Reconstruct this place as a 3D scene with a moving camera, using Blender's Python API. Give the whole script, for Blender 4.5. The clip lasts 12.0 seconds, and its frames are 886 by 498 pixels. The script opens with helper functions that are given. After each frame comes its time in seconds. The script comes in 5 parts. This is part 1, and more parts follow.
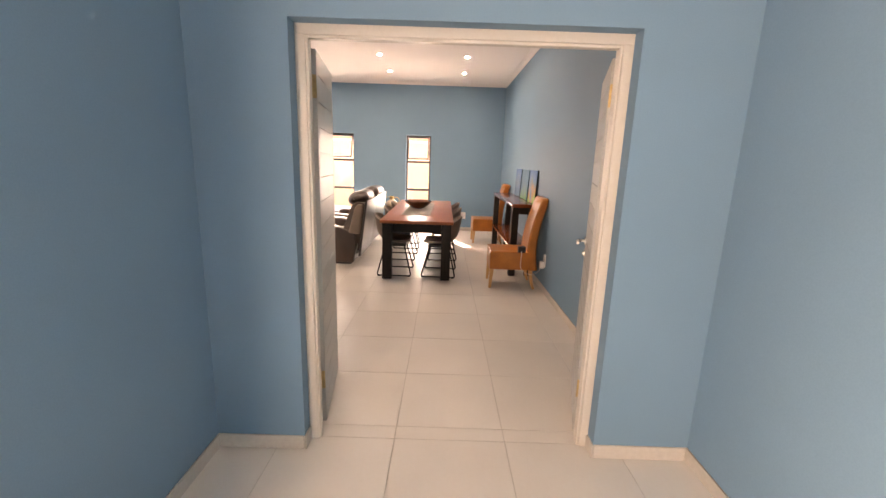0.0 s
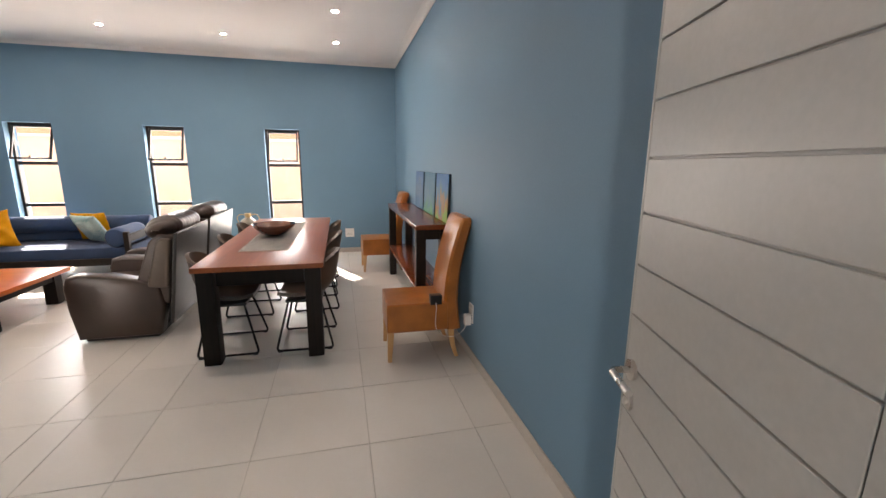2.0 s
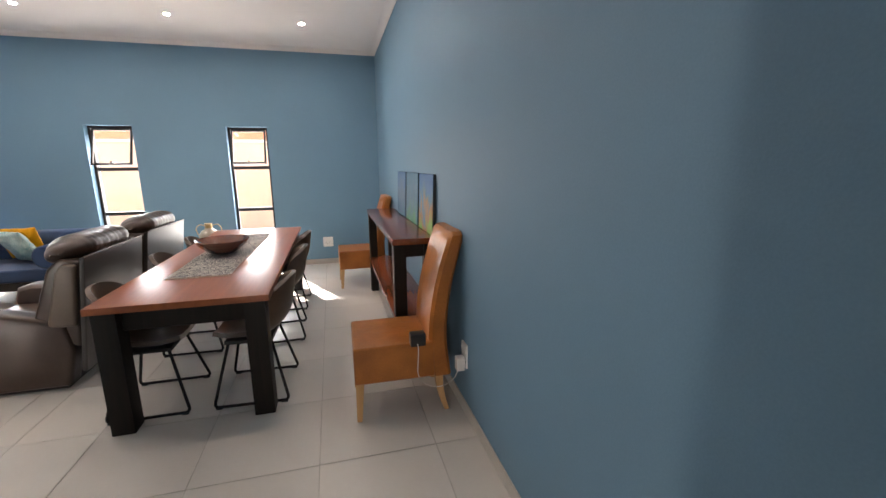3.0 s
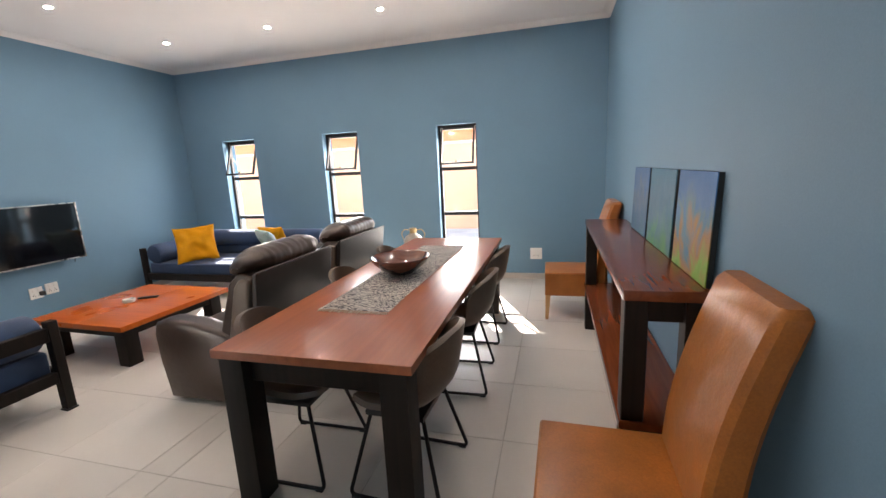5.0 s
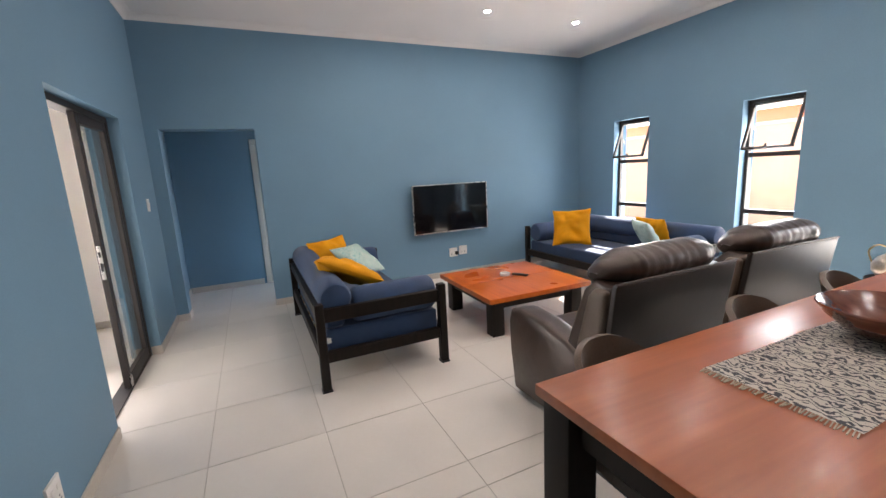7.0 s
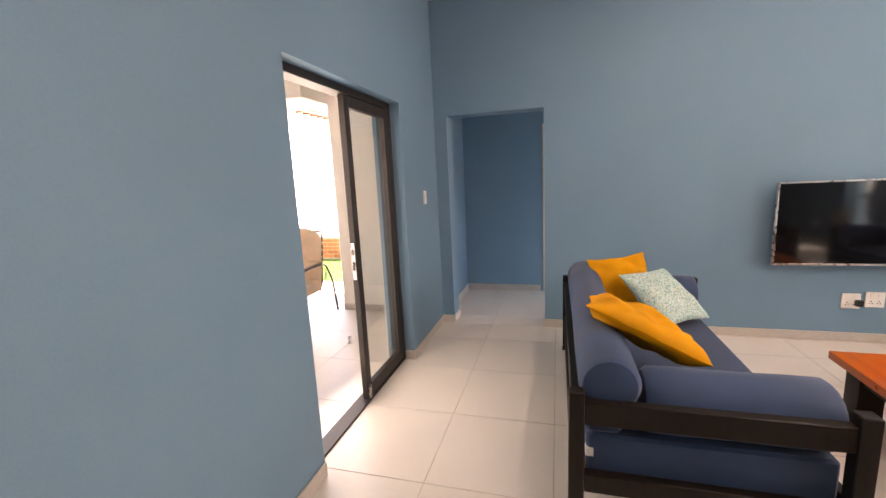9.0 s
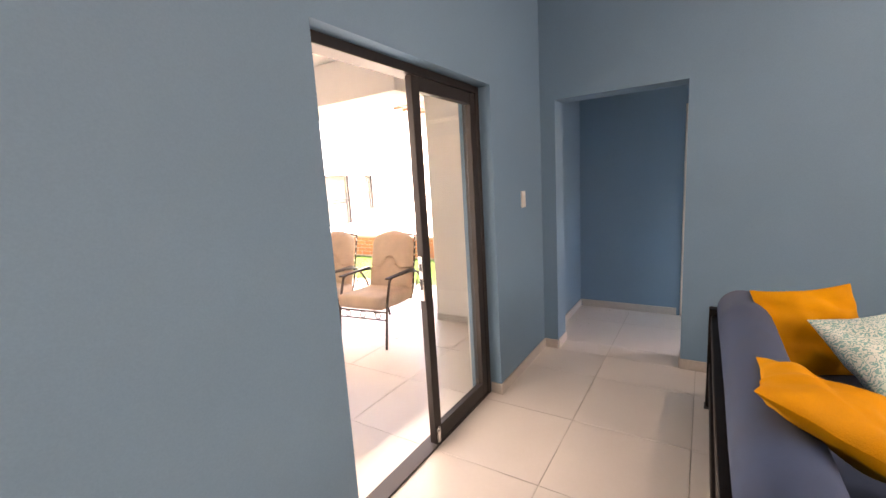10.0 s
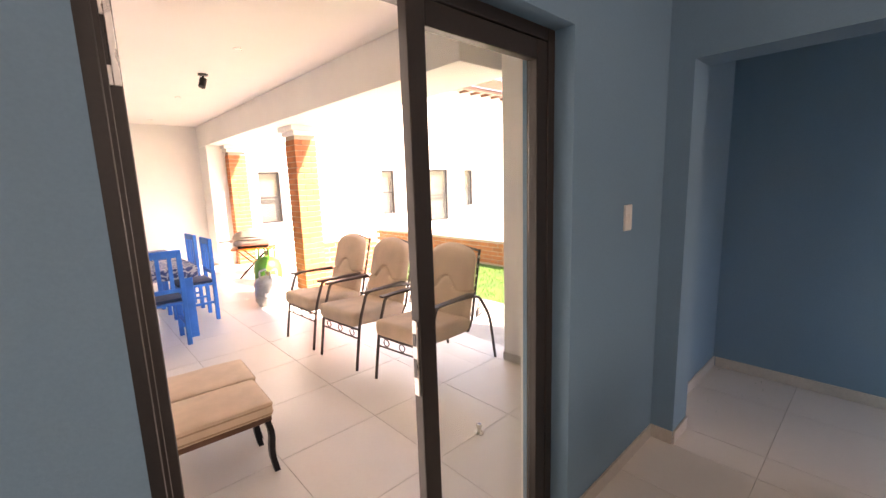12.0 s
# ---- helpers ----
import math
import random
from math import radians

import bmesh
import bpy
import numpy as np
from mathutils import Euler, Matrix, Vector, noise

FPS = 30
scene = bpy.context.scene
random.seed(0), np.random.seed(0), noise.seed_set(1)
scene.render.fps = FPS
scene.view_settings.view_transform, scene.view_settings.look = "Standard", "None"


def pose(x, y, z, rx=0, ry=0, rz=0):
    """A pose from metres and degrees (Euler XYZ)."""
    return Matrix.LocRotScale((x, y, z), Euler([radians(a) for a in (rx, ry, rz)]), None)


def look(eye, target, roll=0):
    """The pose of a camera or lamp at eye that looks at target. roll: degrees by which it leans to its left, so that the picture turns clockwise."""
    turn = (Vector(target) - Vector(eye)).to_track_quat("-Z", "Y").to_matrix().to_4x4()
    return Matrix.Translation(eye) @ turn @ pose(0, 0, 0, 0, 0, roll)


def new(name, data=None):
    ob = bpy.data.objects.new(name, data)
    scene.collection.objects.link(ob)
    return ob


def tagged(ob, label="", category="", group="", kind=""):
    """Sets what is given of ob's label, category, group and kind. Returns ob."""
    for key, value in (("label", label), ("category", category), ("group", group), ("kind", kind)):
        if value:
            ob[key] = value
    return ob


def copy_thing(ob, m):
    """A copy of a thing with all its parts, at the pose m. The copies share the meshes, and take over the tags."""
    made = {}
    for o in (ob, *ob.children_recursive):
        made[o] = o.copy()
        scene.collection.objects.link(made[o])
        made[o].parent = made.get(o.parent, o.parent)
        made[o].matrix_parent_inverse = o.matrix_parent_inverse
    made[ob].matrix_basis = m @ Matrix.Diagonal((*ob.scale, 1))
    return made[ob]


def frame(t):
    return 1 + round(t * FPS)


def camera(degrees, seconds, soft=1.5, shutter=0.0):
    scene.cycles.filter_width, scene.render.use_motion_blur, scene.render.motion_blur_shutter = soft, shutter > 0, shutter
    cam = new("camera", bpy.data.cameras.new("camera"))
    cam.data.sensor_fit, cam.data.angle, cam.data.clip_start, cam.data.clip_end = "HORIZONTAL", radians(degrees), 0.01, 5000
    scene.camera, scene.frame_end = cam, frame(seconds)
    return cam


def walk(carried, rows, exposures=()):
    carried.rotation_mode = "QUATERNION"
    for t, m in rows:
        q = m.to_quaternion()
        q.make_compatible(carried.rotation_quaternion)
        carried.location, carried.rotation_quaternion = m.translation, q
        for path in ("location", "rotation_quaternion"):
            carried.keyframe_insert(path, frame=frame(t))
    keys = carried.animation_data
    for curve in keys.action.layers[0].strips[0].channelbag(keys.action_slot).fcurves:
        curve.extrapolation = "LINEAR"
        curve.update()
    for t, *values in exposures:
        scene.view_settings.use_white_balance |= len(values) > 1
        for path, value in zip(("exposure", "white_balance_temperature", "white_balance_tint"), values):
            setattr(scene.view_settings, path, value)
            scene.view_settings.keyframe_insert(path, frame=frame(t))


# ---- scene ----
cam = camera(94.2, 12.0)
PATH = [
    (0, (0.011, 0.558, 1.537), (0.016, 2.514, 1.118), 1.9),
    (0.5, (0.063, 1.094, 1.529), (0.081, 3.051, 1.12), 1.2),
    (1, (0.092, 1.582, 1.525), (0.253, 3.535, 1.126), 1.2),
    (1.5, (0.19, 2.042, 1.493), (0.484, 3.98, 1.098), 0.9),
    (2, (0.289, 2.497, 1.537), (0.767, 4.397, 1.133), 0.6),
    (2.5, (0.425, 2.867, 1.53), (0.996, 4.74, 1.124), -0.2),
    (4.5, (0.707, 4.169, 1.513), (0.476, 6.118, 1.124), -2.7),
    (5, (0.668, 4.381, 1.512), (0.147, 6.272, 1.124), -2.8),
    (5.5, (0.712, 4.61, 1.522), (-0.095, 6.4, 1.138), -2.7),
    (6, (0.65, 4.808, 1.499), (-0.476, 6.417, 1.117), -2.5),
    (6.5, (0.454, 4.88, 1.514), (-1.03, 6.166, 1.134), -2.7),
    (7, (0.242, 4.952, 1.489), (-1.545, 5.769, 1.118), -3.0),
    (7.5, (0.03, 5.032, 1.494), (-1.923, 5.269, 1.134), -1.6),
    (9.5, (-1.339, 5.224, 1.476), (-3.159, 4.463, 1.149), -3.5),
    (10, (-1.613, 5.202, 1.476), (-3.275, 4.137, 1.156), -3.5),
    (10.5, (-1.869, 5.195, 1.491), (-3.376, 3.918, 1.179), -3.2),
    (11, (-2.051, 5.046, 1.5), (-3.389, 3.59, 1.202), -2.5),
    (11.5, (-2.265, 4.914, 1.517), (-3.56, 3.423, 1.197), -2.5),
    (12, (-2.6, 4.887, 1.507), (-3.936, 3.434, 1.186), -1.9),
]
EXPOSURES = [
    (0.0, 3.52, 8600, 29), (0.75, 3.47, 8300, 27), (1.5, 3.26, 7500, 22), (2.5, 3.04, 6500, 15), (5.0, 3.06, 6600, 16), (7.5, 3.14, 6450, 18),
    (9.5, 3.46, 8000, 30), (10.5, 3.18, 8000, 31), (12.0, 2.76, 8000, 30),
]
walk(cam, [(t, look(eye, target, roll)) for t, eye, target, roll in PATH], EXPOSURES)

# ---- light ----
world = bpy.data.worlds.new("sky")
scene.world = world
world.use_nodes = True
wn = world.node_tree
sky = wn.nodes.new("ShaderNodeTexSky")
sky.sky_type, sky.sun_disc = "NISHITA", False
SUN_WAY = Vector((0.475, -1.015, -1.0))
sky.sun_elevation = math.atan2(1.0, math.hypot(0.475, 1.015))
sky.sun_rotation = math.atan2(-SUN_WAY.x, -SUN_WAY.y)
wn.links.new(sky.outputs[0], wn.nodes["Background"].inputs[0])
wn.nodes["Background"].inputs[1].default_value = 0.15

sun = new("sun", bpy.data.lights.new("sun", "SUN"))
sun.data.energy, sun.data.angle, sun.data.color = 5.0, radians(0.6), (1.0, 0.93, 0.83)
sun.matrix_world = look((0, 0, 0), SUN_WAY)


def area_lamp(name, eye, target, sx, sy, watts, colour):
    lamp = new(name, bpy.data.lights.new(name, "AREA"))
    lamp.data.shape, lamp.data.size, lamp.data.size_y = "RECTANGLE", sx, sy
    lamp.data.energy, lamp.data.color = watts, colour
    lamp.matrix_world = look(eye, target)
    return lamp


SKY_TINT = (1.0, 0.93, 0.85)
for wx in (-4.0, -2.26, -0.58):
    area_lamp("window_daylight", (wx, 10.06, 1.2), (wx, 8.0, 0.9), 0.5, 1.7, 5.6, SKY_TINT)
area_lamp("door_daylight", (-3.2, 3.70, 1.05), (-3.0, 6.0, 0.9), 1.2, 1.9, 2.2, (1.0, 0.95, 0.88))
# Added lamp with no known window; brightens the hall from the left rear.
area_lamp("hall_fill_lamp", (-1.37, -0.60, 1.35), (1.3, -0.20, 1.3), 1.4, 1.7, 40.0, (1.0, 0.88, 0.77))
# Weak lamp added at an assumed, unseen opening north of the passage.
area_lamp("passage_fill_lamp", (-5.72, 6.92, 1.4), (-5.72, 4.0, 1.1), 0.7, 1.2, 0.12, (1.0, 0.82, 0.60))


# ---- materials ----
def material(name, colour, rough=0.6, metal=0.0, vary=0.12, scale=6.0, grain=60.0, bump=0.05, dist=0.004, second=None, coat=0.0, spec=0.5, per_object=0.0):
    """A surface with variation at two scales, a fine relief and uneven gloss."""
    m = bpy.data.materials.new(name)
    m.use_nodes = True
    nt = m.node_tree
    b = nt.nodes["Principled BSDF"]
    b.inputs["Metallic"].default_value = metal
    b.inputs["Specular IOR Level"].default_value = spec
    b.inputs["Coat Weight"].default_value = coat
    b.inputs["Coat Roughness"].default_value = 0.12
    tc = nt.nodes.new("ShaderNodeTexCoord")
    big = nt.nodes.new("ShaderNodeTexNoise")
    big.inputs["Scale"].default_value, big.inputs["Detail"].default_value = scale, 5
    fine = nt.nodes.new("ShaderNodeTexNoise")
    fine.inputs["Scale"].default_value, fine.inputs["Detail"].default_value = grain, 3
    nt.links.new(tc.outputs["Object"], big.inputs["Vector"])
    nt.links.new(tc.outputs["Object"], fine.inputs["Vector"])
    ramp = nt.nodes.new("ShaderNodeValToRGB")
    dark = second or [c * (1 - vary) for c in colour]
    light = colour if second else [min(1, c * (1 + vary)) for c in colour]
    ramp.color_ramp.elements[0].position, ramp.color_ramp.elements[1].position = 0.32, 0.68
    ramp.color_ramp.elements[0].color, ramp.color_ramp.elements[1].color = (*dark, 1), (*light, 1)
    nt.links.new(big.outputs[0], ramp.inputs[0])
    mix = nt.nodes.new("ShaderNodeMix")
    mix.data_type, mix.blend_type = "RGBA", "OVERLAY"
    mix.inputs[0].default_value = min(1.0, vary * 1.5)
    nt.links.new(ramp.outputs[0], mix.inputs[6])
    nt.links.new(fine.outputs[0], mix.inputs[7])
    out = mix.outputs[2]
    if per_object:
        info = nt.nodes.new("ShaderNodeObjectInfo")
        hsv = nt.nodes.new("ShaderNodeHueSaturation")
        mp = nt.nodes.new("ShaderNodeMapRange")
        mp.inputs[3].default_value, mp.inputs[4].default_value = 1 - per_object, 1 + per_object
        nt.links.new(info.outputs["Random"], mp.inputs[0])
        nt.links.new(mp.outputs[0], hsv.inputs["Value"])
        nt.links.new(out, hsv.inputs["Color"])
        out = hsv.outputs[0]
    nt.links.new(out, b.inputs["Base Color"])
    rr = nt.nodes.new("ShaderNodeMapRange")
    rr.inputs[3].default_value, rr.inputs[4].default_value = max(0.02, rough * 0.8), min(1, rough * 1.2)
    nt.links.new(big.outputs[0], rr.inputs[0])
    nt.links.new(rr.outputs[0], b.inputs["Roughness"])
    if bump:
        bp = nt.nodes.new("ShaderNodeBump")
        bp.inputs["Strength"].default_value, bp.inputs["Distance"].default_value = bump, dist
        nt.links.new(fine.outputs[0], bp.inputs["Height"])
        nt.links.new(bp.outputs[0], b.inputs["Normal"])
    return m


def wood(name, dark, light, axis="Y", rough=0.3, coat=0.3, scale=3.0, spec=0.5):
    m = bpy.data.materials.new(name)
    m.use_nodes = True
    nt = m.node_tree
    b = nt.nodes["Principled BSDF"]
    tc = nt.nodes.new("ShaderNodeTexCoord")
    mp = nt.nodes.new("ShaderNodeMapping")
    mp.inputs["Scale"].default_value = {"X": (0.6, 9, 9), "Y": (9, 0.6, 9), "Z": (9, 9, 0.6)}[axis]
    nz = nt.nodes.new("ShaderNodeTexNoise")
    nz.inputs["Scale"].default_value, nz.inputs["Detail"].default_value, nz.inputs["Distortion"].default_value = scale, 7, 0.6
    big = nt.nodes.new("ShaderNodeTexNoise")
    big.inputs["Scale"].default_value = 1.7
    nt.links.new(tc.outputs["Object"], mp.inputs[0])
    nt.links.new(mp.outputs[0], nz.inputs["Vector"])
    nt.links.new(tc.outputs["Object"], big.inputs["Vector"])
    add = nt.nodes.new("ShaderNodeMath")
    add.operation = "ADD"
    half = nt.nodes.new("ShaderNodeMath")
    half.operation, half.inputs[1].default_value = "MULTIPLY", 0.5
    nt.links.new(big.outputs[0], half.inputs[0])
    nt.links.new(nz.outputs[0], add.inputs[0])
    nt.links.new(half.outputs[0], add.inputs[1])
    ramp = nt.nodes.new("ShaderNodeValToRGB")
    ramp.color_ramp.elements[0].position, ramp.color_ramp.elements[1].position = 0.5, 1.0
    ramp.color_ramp.elements[0].color, ramp.color_ramp.elements[1].color = (*dark, 1), (*light, 1)
    nt.links.new(add.outputs[0], ramp.inputs[0])
    nt.links.new(ramp.outputs[0], b.inputs["Base Color"])
    rr = nt.nodes.new("ShaderNodeMapRange")
    rr.inputs[3].default_value, rr.inputs[4].default_value = rough * 0.9, rough * 1.1
    nt.links.new(big.outputs[0], rr.inputs[0])
    nt.links.new(rr.outputs[0], b.inputs["Roughness"])
    b.inputs["Coat Weight"].default_value, b.inputs["Coat Roughness"].default_value = coat, 0.1
    b.inputs["Specular IOR Level"].default_value = spec
    bp = nt.nodes.new("ShaderNodeBump")
    bp.inputs["Strength"].default_value, bp.inputs["Distance"].default_value = 0.06, 0.002
    nt.links.new(nz.outputs[0], bp.inputs["Height"])
    nt.links.new(bp.outputs[0], b.inputs["Normal"])
    return m


def leather(name, colour, rough=0.4, vary=0.25, crease=0.25):
    """Worn hide: cell-like grain, soft wrinkles and rubbed lighter patches."""
    m = material(name, colour, rough, 0, vary, 5, 140, 0)
    nt = m.node_tree
    b = nt.nodes["Principled BSDF"]
    tc = nt.nodes.new("ShaderNodeTexCoord")
    vo = nt.nodes.new("ShaderNodeTexVoronoi")
    vo.inputs["Scale"].default_value = 220
    wr = nt.nodes.new("ShaderNodeTexNoise")
    wr.inputs["Scale"].default_value, wr.inputs["Detail"].default_value, wr.inputs["Distortion"].default_value = 16, 5, 0.3
    nt.links.new(tc.outputs["Object"], vo.inputs["Vector"])
    nt.links.new(tc.outputs["Object"], wr.inputs["Vector"])
    b1 = nt.nodes.new("ShaderNodeBump")
    b1.inputs["Strength"].default_value, b1.inputs["Distance"].default_value = 0.08, 0.002
    b2 = nt.nodes.new("ShaderNodeBump")
    b2.inputs["Strength"].default_value, b2.inputs["Distance"].default_value = crease, 0.012
    nt.links.new(vo.outputs[0], b1.inputs["Height"])
    nt.links.new(wr.outputs[0], b2.inputs["Height"])
    nt.links.new(b1.outputs[0], b2.inputs["Normal"])
    nt.links.new(b2.outputs[0], b.inputs["Normal"])
    return m


def pattern(name, ground, figure, scale=16.0, cut=0.5, dark=None, twist=9.0):
    """Woven cloth with a scrolling figure."""
    m = material(name, ground, 0.85, 0, 0.1, 8, 300, 0.15, 0.002)
    nt = m.node_tree
    b = nt.nodes["Principled BSDF"]
    tc = nt.nodes.new("ShaderNodeTexCoord")
    wv = nt.nodes.new("ShaderNodeTexWave")
    wv.wave_type = "RINGS"
    wv.inputs["Scale"].default_value, wv.inputs["Distortion"].default_value = scale * 0.35, twist
    wv.inputs["Detail"].default_value, wv.inputs["Detail Scale"].default_value = 2.5, 2.2
    nt.links.new(tc.outputs["Object"], wv.inputs["Vector"])
    ramp = nt.nodes.new("ShaderNodeValToRGB")
    e = ramp.color_ramp.elements
    e[0].position, e[0].color = cut - 0.05, (*ground, 1)
    e[1].position, e[1].color = cut + 0.05, (*figure, 1)
    if dark:
        x = e.new(0.85)
        x.color = (*dark, 1)
    nt.links.new(wv.outputs["Fac"], ramp.inputs[0])
    nt.links.new(ramp.outputs[0], b.inputs["Base Color"])
    return m


def glow(name, colour, strength):
    m = bpy.data.materials.new(name)
    m.use_nodes = True
    b = m.node_tree.nodes["Principled BSDF"]
    b.inputs["Base Color"].default_value = (*colour, 1)
    b.inputs["Emission Color"].default_value = (*colour, 1)
    b.inputs["Emission Strength"].default_value = strength
    return m


def glass(name):
    m = bpy.data.materials.new(name)
    m.use_nodes = True
    nt = m.node_tree
    nt.nodes.remove(nt.nodes["Principled BSDF"])
    tr = nt.nodes.new("ShaderNodeBsdfTransparent")
    gl = nt.nodes.new("ShaderNodeBsdfGlossy")
    gl.inputs["Roughness"].default_value = 0.02
    lw = nt.nodes.new("ShaderNodeLayerWeight")
    lw.inputs[0].default_value = 0.5
    pw = nt.nodes.new("ShaderNodeMath")
    pw.operation, pw.inputs[1].default_value = "POWER", 4.0
    ml = nt.nodes.new("ShaderNodeMath")
    ml.operation, ml.inputs[1].default_value, ml.inputs[2].default_value = "MULTIPLY_ADD", 0.8, 0.035
    nt.links.new(lw.outputs["Facing"], pw.inputs[0])
    nt.links.new(pw.outputs[0], ml.inputs[0])
    mx = nt.nodes.new("ShaderNodeMixShader")
    tr.inputs[0].default_value = (0.94, 0.96, 0.95, 1)
    nt.links.new(ml.outputs[0], mx.inputs[0])
    nt.links.new(tr.outputs[0], mx.inputs[1])
    nt.links.new(gl.outputs[0], mx.inputs[2])
    nt.links.new(mx.outputs[0], nt.nodes["Material Output"].inputs[0])
    return m


BLUE = material("blue wall paint", (0.155, 0.270, 0.368), 0.56, 0, 0.05, 0.9, 160, 0.12, 0.003, spec=0.15)
CEIL = material("ceiling paint", (0.80, 0.76, 0.73), 0.8, 0, 0.02, 1.5, 120, 0.03)
WHITE = material("white plaster", (0.78, 0.76, 0.72), 0.75, 0, 0.05, 1.2, 90, 0.1)
TRIM = material("cream gloss enamel", (0.58, 0.54, 0.48), 0.35, 0, 0.05, 3, 60, 0.05)
DOORP = material("grey-white door enamel", (0.42, 0.42, 0.40), 0.34, 0, 0.05, 2.5, 70, 0.05)
TILE = material("polished porcelain", (0.64, 0.606, 0.555), 0.34, 0, 0.03, 2.2, 45, 0.01, per_object=0.025)
SKIRT = material("skirting tile", (0.50, 0.46, 0.41), 0.3, 0, 0.08, 3, 50, 0.02)
GROUT = material("grout", (0.45, 0.42, 0.375), 0.9, 0, 0.15, 9, 120, 0.1)
BRONZE = material("dark bronze aluminium", (0.020, 0.015, 0.013), 0.5, 0.0, 0.15, 4, 90, 0.03)
STEEL = material("brushed steel", (0.62, 0.60, 0.57), 0.28, 1.0, 0.08, 20, 200, 0.03)
BRASS = material("tarnished brass", (0.55, 0.40, 0.20), 0.32, 1.0, 0.25, 12, 120, 0.08)
BLACKM = material("black powder-coated steel", (0.015, 0.014, 0.014), 0.4, 0.5, 0.2, 8, 150, 0.05)
MAHOG = wood("red-brown varnished wood", (0.26, 0.066, 0.017), (0.36, 0.098, 0.026), "Y", 0.29, 0.04)
REDW = wood("deep red-brown varnished wood", (0.13, 0.034, 0.014), (0.22, 0.060, 0.022), "Y", 0.20, 0.2)
ORANGEW = wood("orange varnished wood", (0.44, 0.080, 0.007), (0.60, 0.140, 0.014), "X", 0.28, 0.05)
DARKW = wood("dark stained wood", (0.006, 0.005, 0.004), (0.016, 0.010, 0.007), "Z", 0.5, 0.0, spec=0.22)
PALEW = wood("pale beech", (0.42, 0.23, 0.09), (0.62, 0.38, 0.17), "Z", 0.4, 0.1)
TAN = leather("tan leather", (0.37, 0.125, 0.020), 0.34, 0.2, 0.2)
HIDE = leather("dark brown leather", (0.044, 0.026, 0.018), 0.33, 0.12, 0.16)
HIDEB = leather("near-black leather back panel", (0.030, 0.025, 0.022), 0.33, 0.15, 0.06)
WING = leather("taupe leather side strip", (0.135, 0.098, 0.073), 0.40, 0.12, 0.06)
TAUPE = leather("taupe leather", (0.105, 0.076, 0.056), 0.36, 0.2, 0.12)
NAVY = material("navy canvas", (0.016, 0.040, 0.096), 0.85, 0, 0.2, 5, 400, 0.25, 0.003)
NAVYL = material("navy bolster canvas", (0.020, 0.049, 0.115), 0.8, 0, 0.18, 5, 400, 0.25, 0.003)
YELLOW = material("mustard velvet", (0.62, 0.265, 0.002), 0.75, 0, 0.10, 7, 250, 0.3, 0.004, spec=0.2)
AQUA = pattern("aqua damask", (0.17, 0.38, 0.36), (0.56, 0.64, 0.58), 62, 0.38, twist=14.0)
for m in (NAVY, NAVYL):
    m.node_tree.nodes["Principled BSDF"].inputs["Sheen Weight"].default_value = 0.12
    m.node_tree.nodes["Principled BSDF"].inputs["Sheen Roughness"].default_value = 0.5
RUNNER = pattern("black and cream brocade", (0.76, 0.73, 0.66), (0.10, 0.105, 0.12), 34, 0.71, twist=13.0)
PLASTIC = material("white plastic", (0.75, 0.73, 0.69), 0.35, 0, 0.03, 9, 80, 0.01)
BLACKP = material("black plastic", (0.012, 0.012, 0.013), 0.3, 0, 0.1, 9, 120, 0.03)
SCREEN = material("dark glossy screen", (0.004, 0.004, 0.005), 0.07, 0, 0.05, 2, 20, 0)
GLASS = glass("clear glass")
LED = glow("downlight led", (1.0, 0.88, 0.76), 120.0)


# ---- helpers for shapes ----
def box(bm, x0, x1, y0, y1, z0, z1, bevel=0.0, seg=2):
    r = bmesh.ops.create_cube(bm, size=1.0)
    vs = r["verts"]
    for v in vs:
        v.co = Vector(((x0 + x1) / 2 + v.co.x * (x1 - x0), (y0 + y1) / 2 + v.co.y * (y1 - y0), (z0 + z1) / 2 + v.co.z * (z1 - z0)))
    if bevel:
        es = list({e for v in vs for e in v.link_edges})
        bmesh.ops.bevel(bm, geom=es, offset=bevel, segments=seg, profile=0.7, affect="EDGES")
    return vs


def boxed(x0, x1, y0, y1, z0, z1, bevel=0.004, seg=2):
    bm = bmesh.new()
    box(bm, x0, x1, y0, y1, z0, z1, bevel, seg)
    return bm


def tube(bm, pts, r, n=8, closed=False):
    """A round bar through points."""
    pts = [Vector(p) for p in pts]
    rings = []
    for i, p in enumerate(pts):
        a = pts[i - 1] if (i or closed) else p
        b = pts[(i + 1) % len(pts)] if (i < len(pts) - 1 or closed) else p
        d = (b - a).normalized()
        u = d.orthogonal().normalized() if not rings else (rings[-1][1] - d * rings[-1][1].dot(d)).normalized()
        w = d.cross(u)
        rings.append(([bm.verts.new(p + r * (math.cos(k * math.tau / n) * u + math.sin(k * math.tau / n) * w)) for k in range(n)], u))
    pairs = list(zip(rings, rings[1:])) + ([(rings[-1], rings[0])] if closed else [])
    for (ra, _), (rb, _) in pairs:
        for k in range(n):
            bm.faces.new((ra[k], ra[(k + 1) % n], rb[(k + 1) % n], rb[k]))
    if not closed:
        bm.faces.new(list(reversed(rings[0][0])))
        bm.faces.new(rings[-1][0])


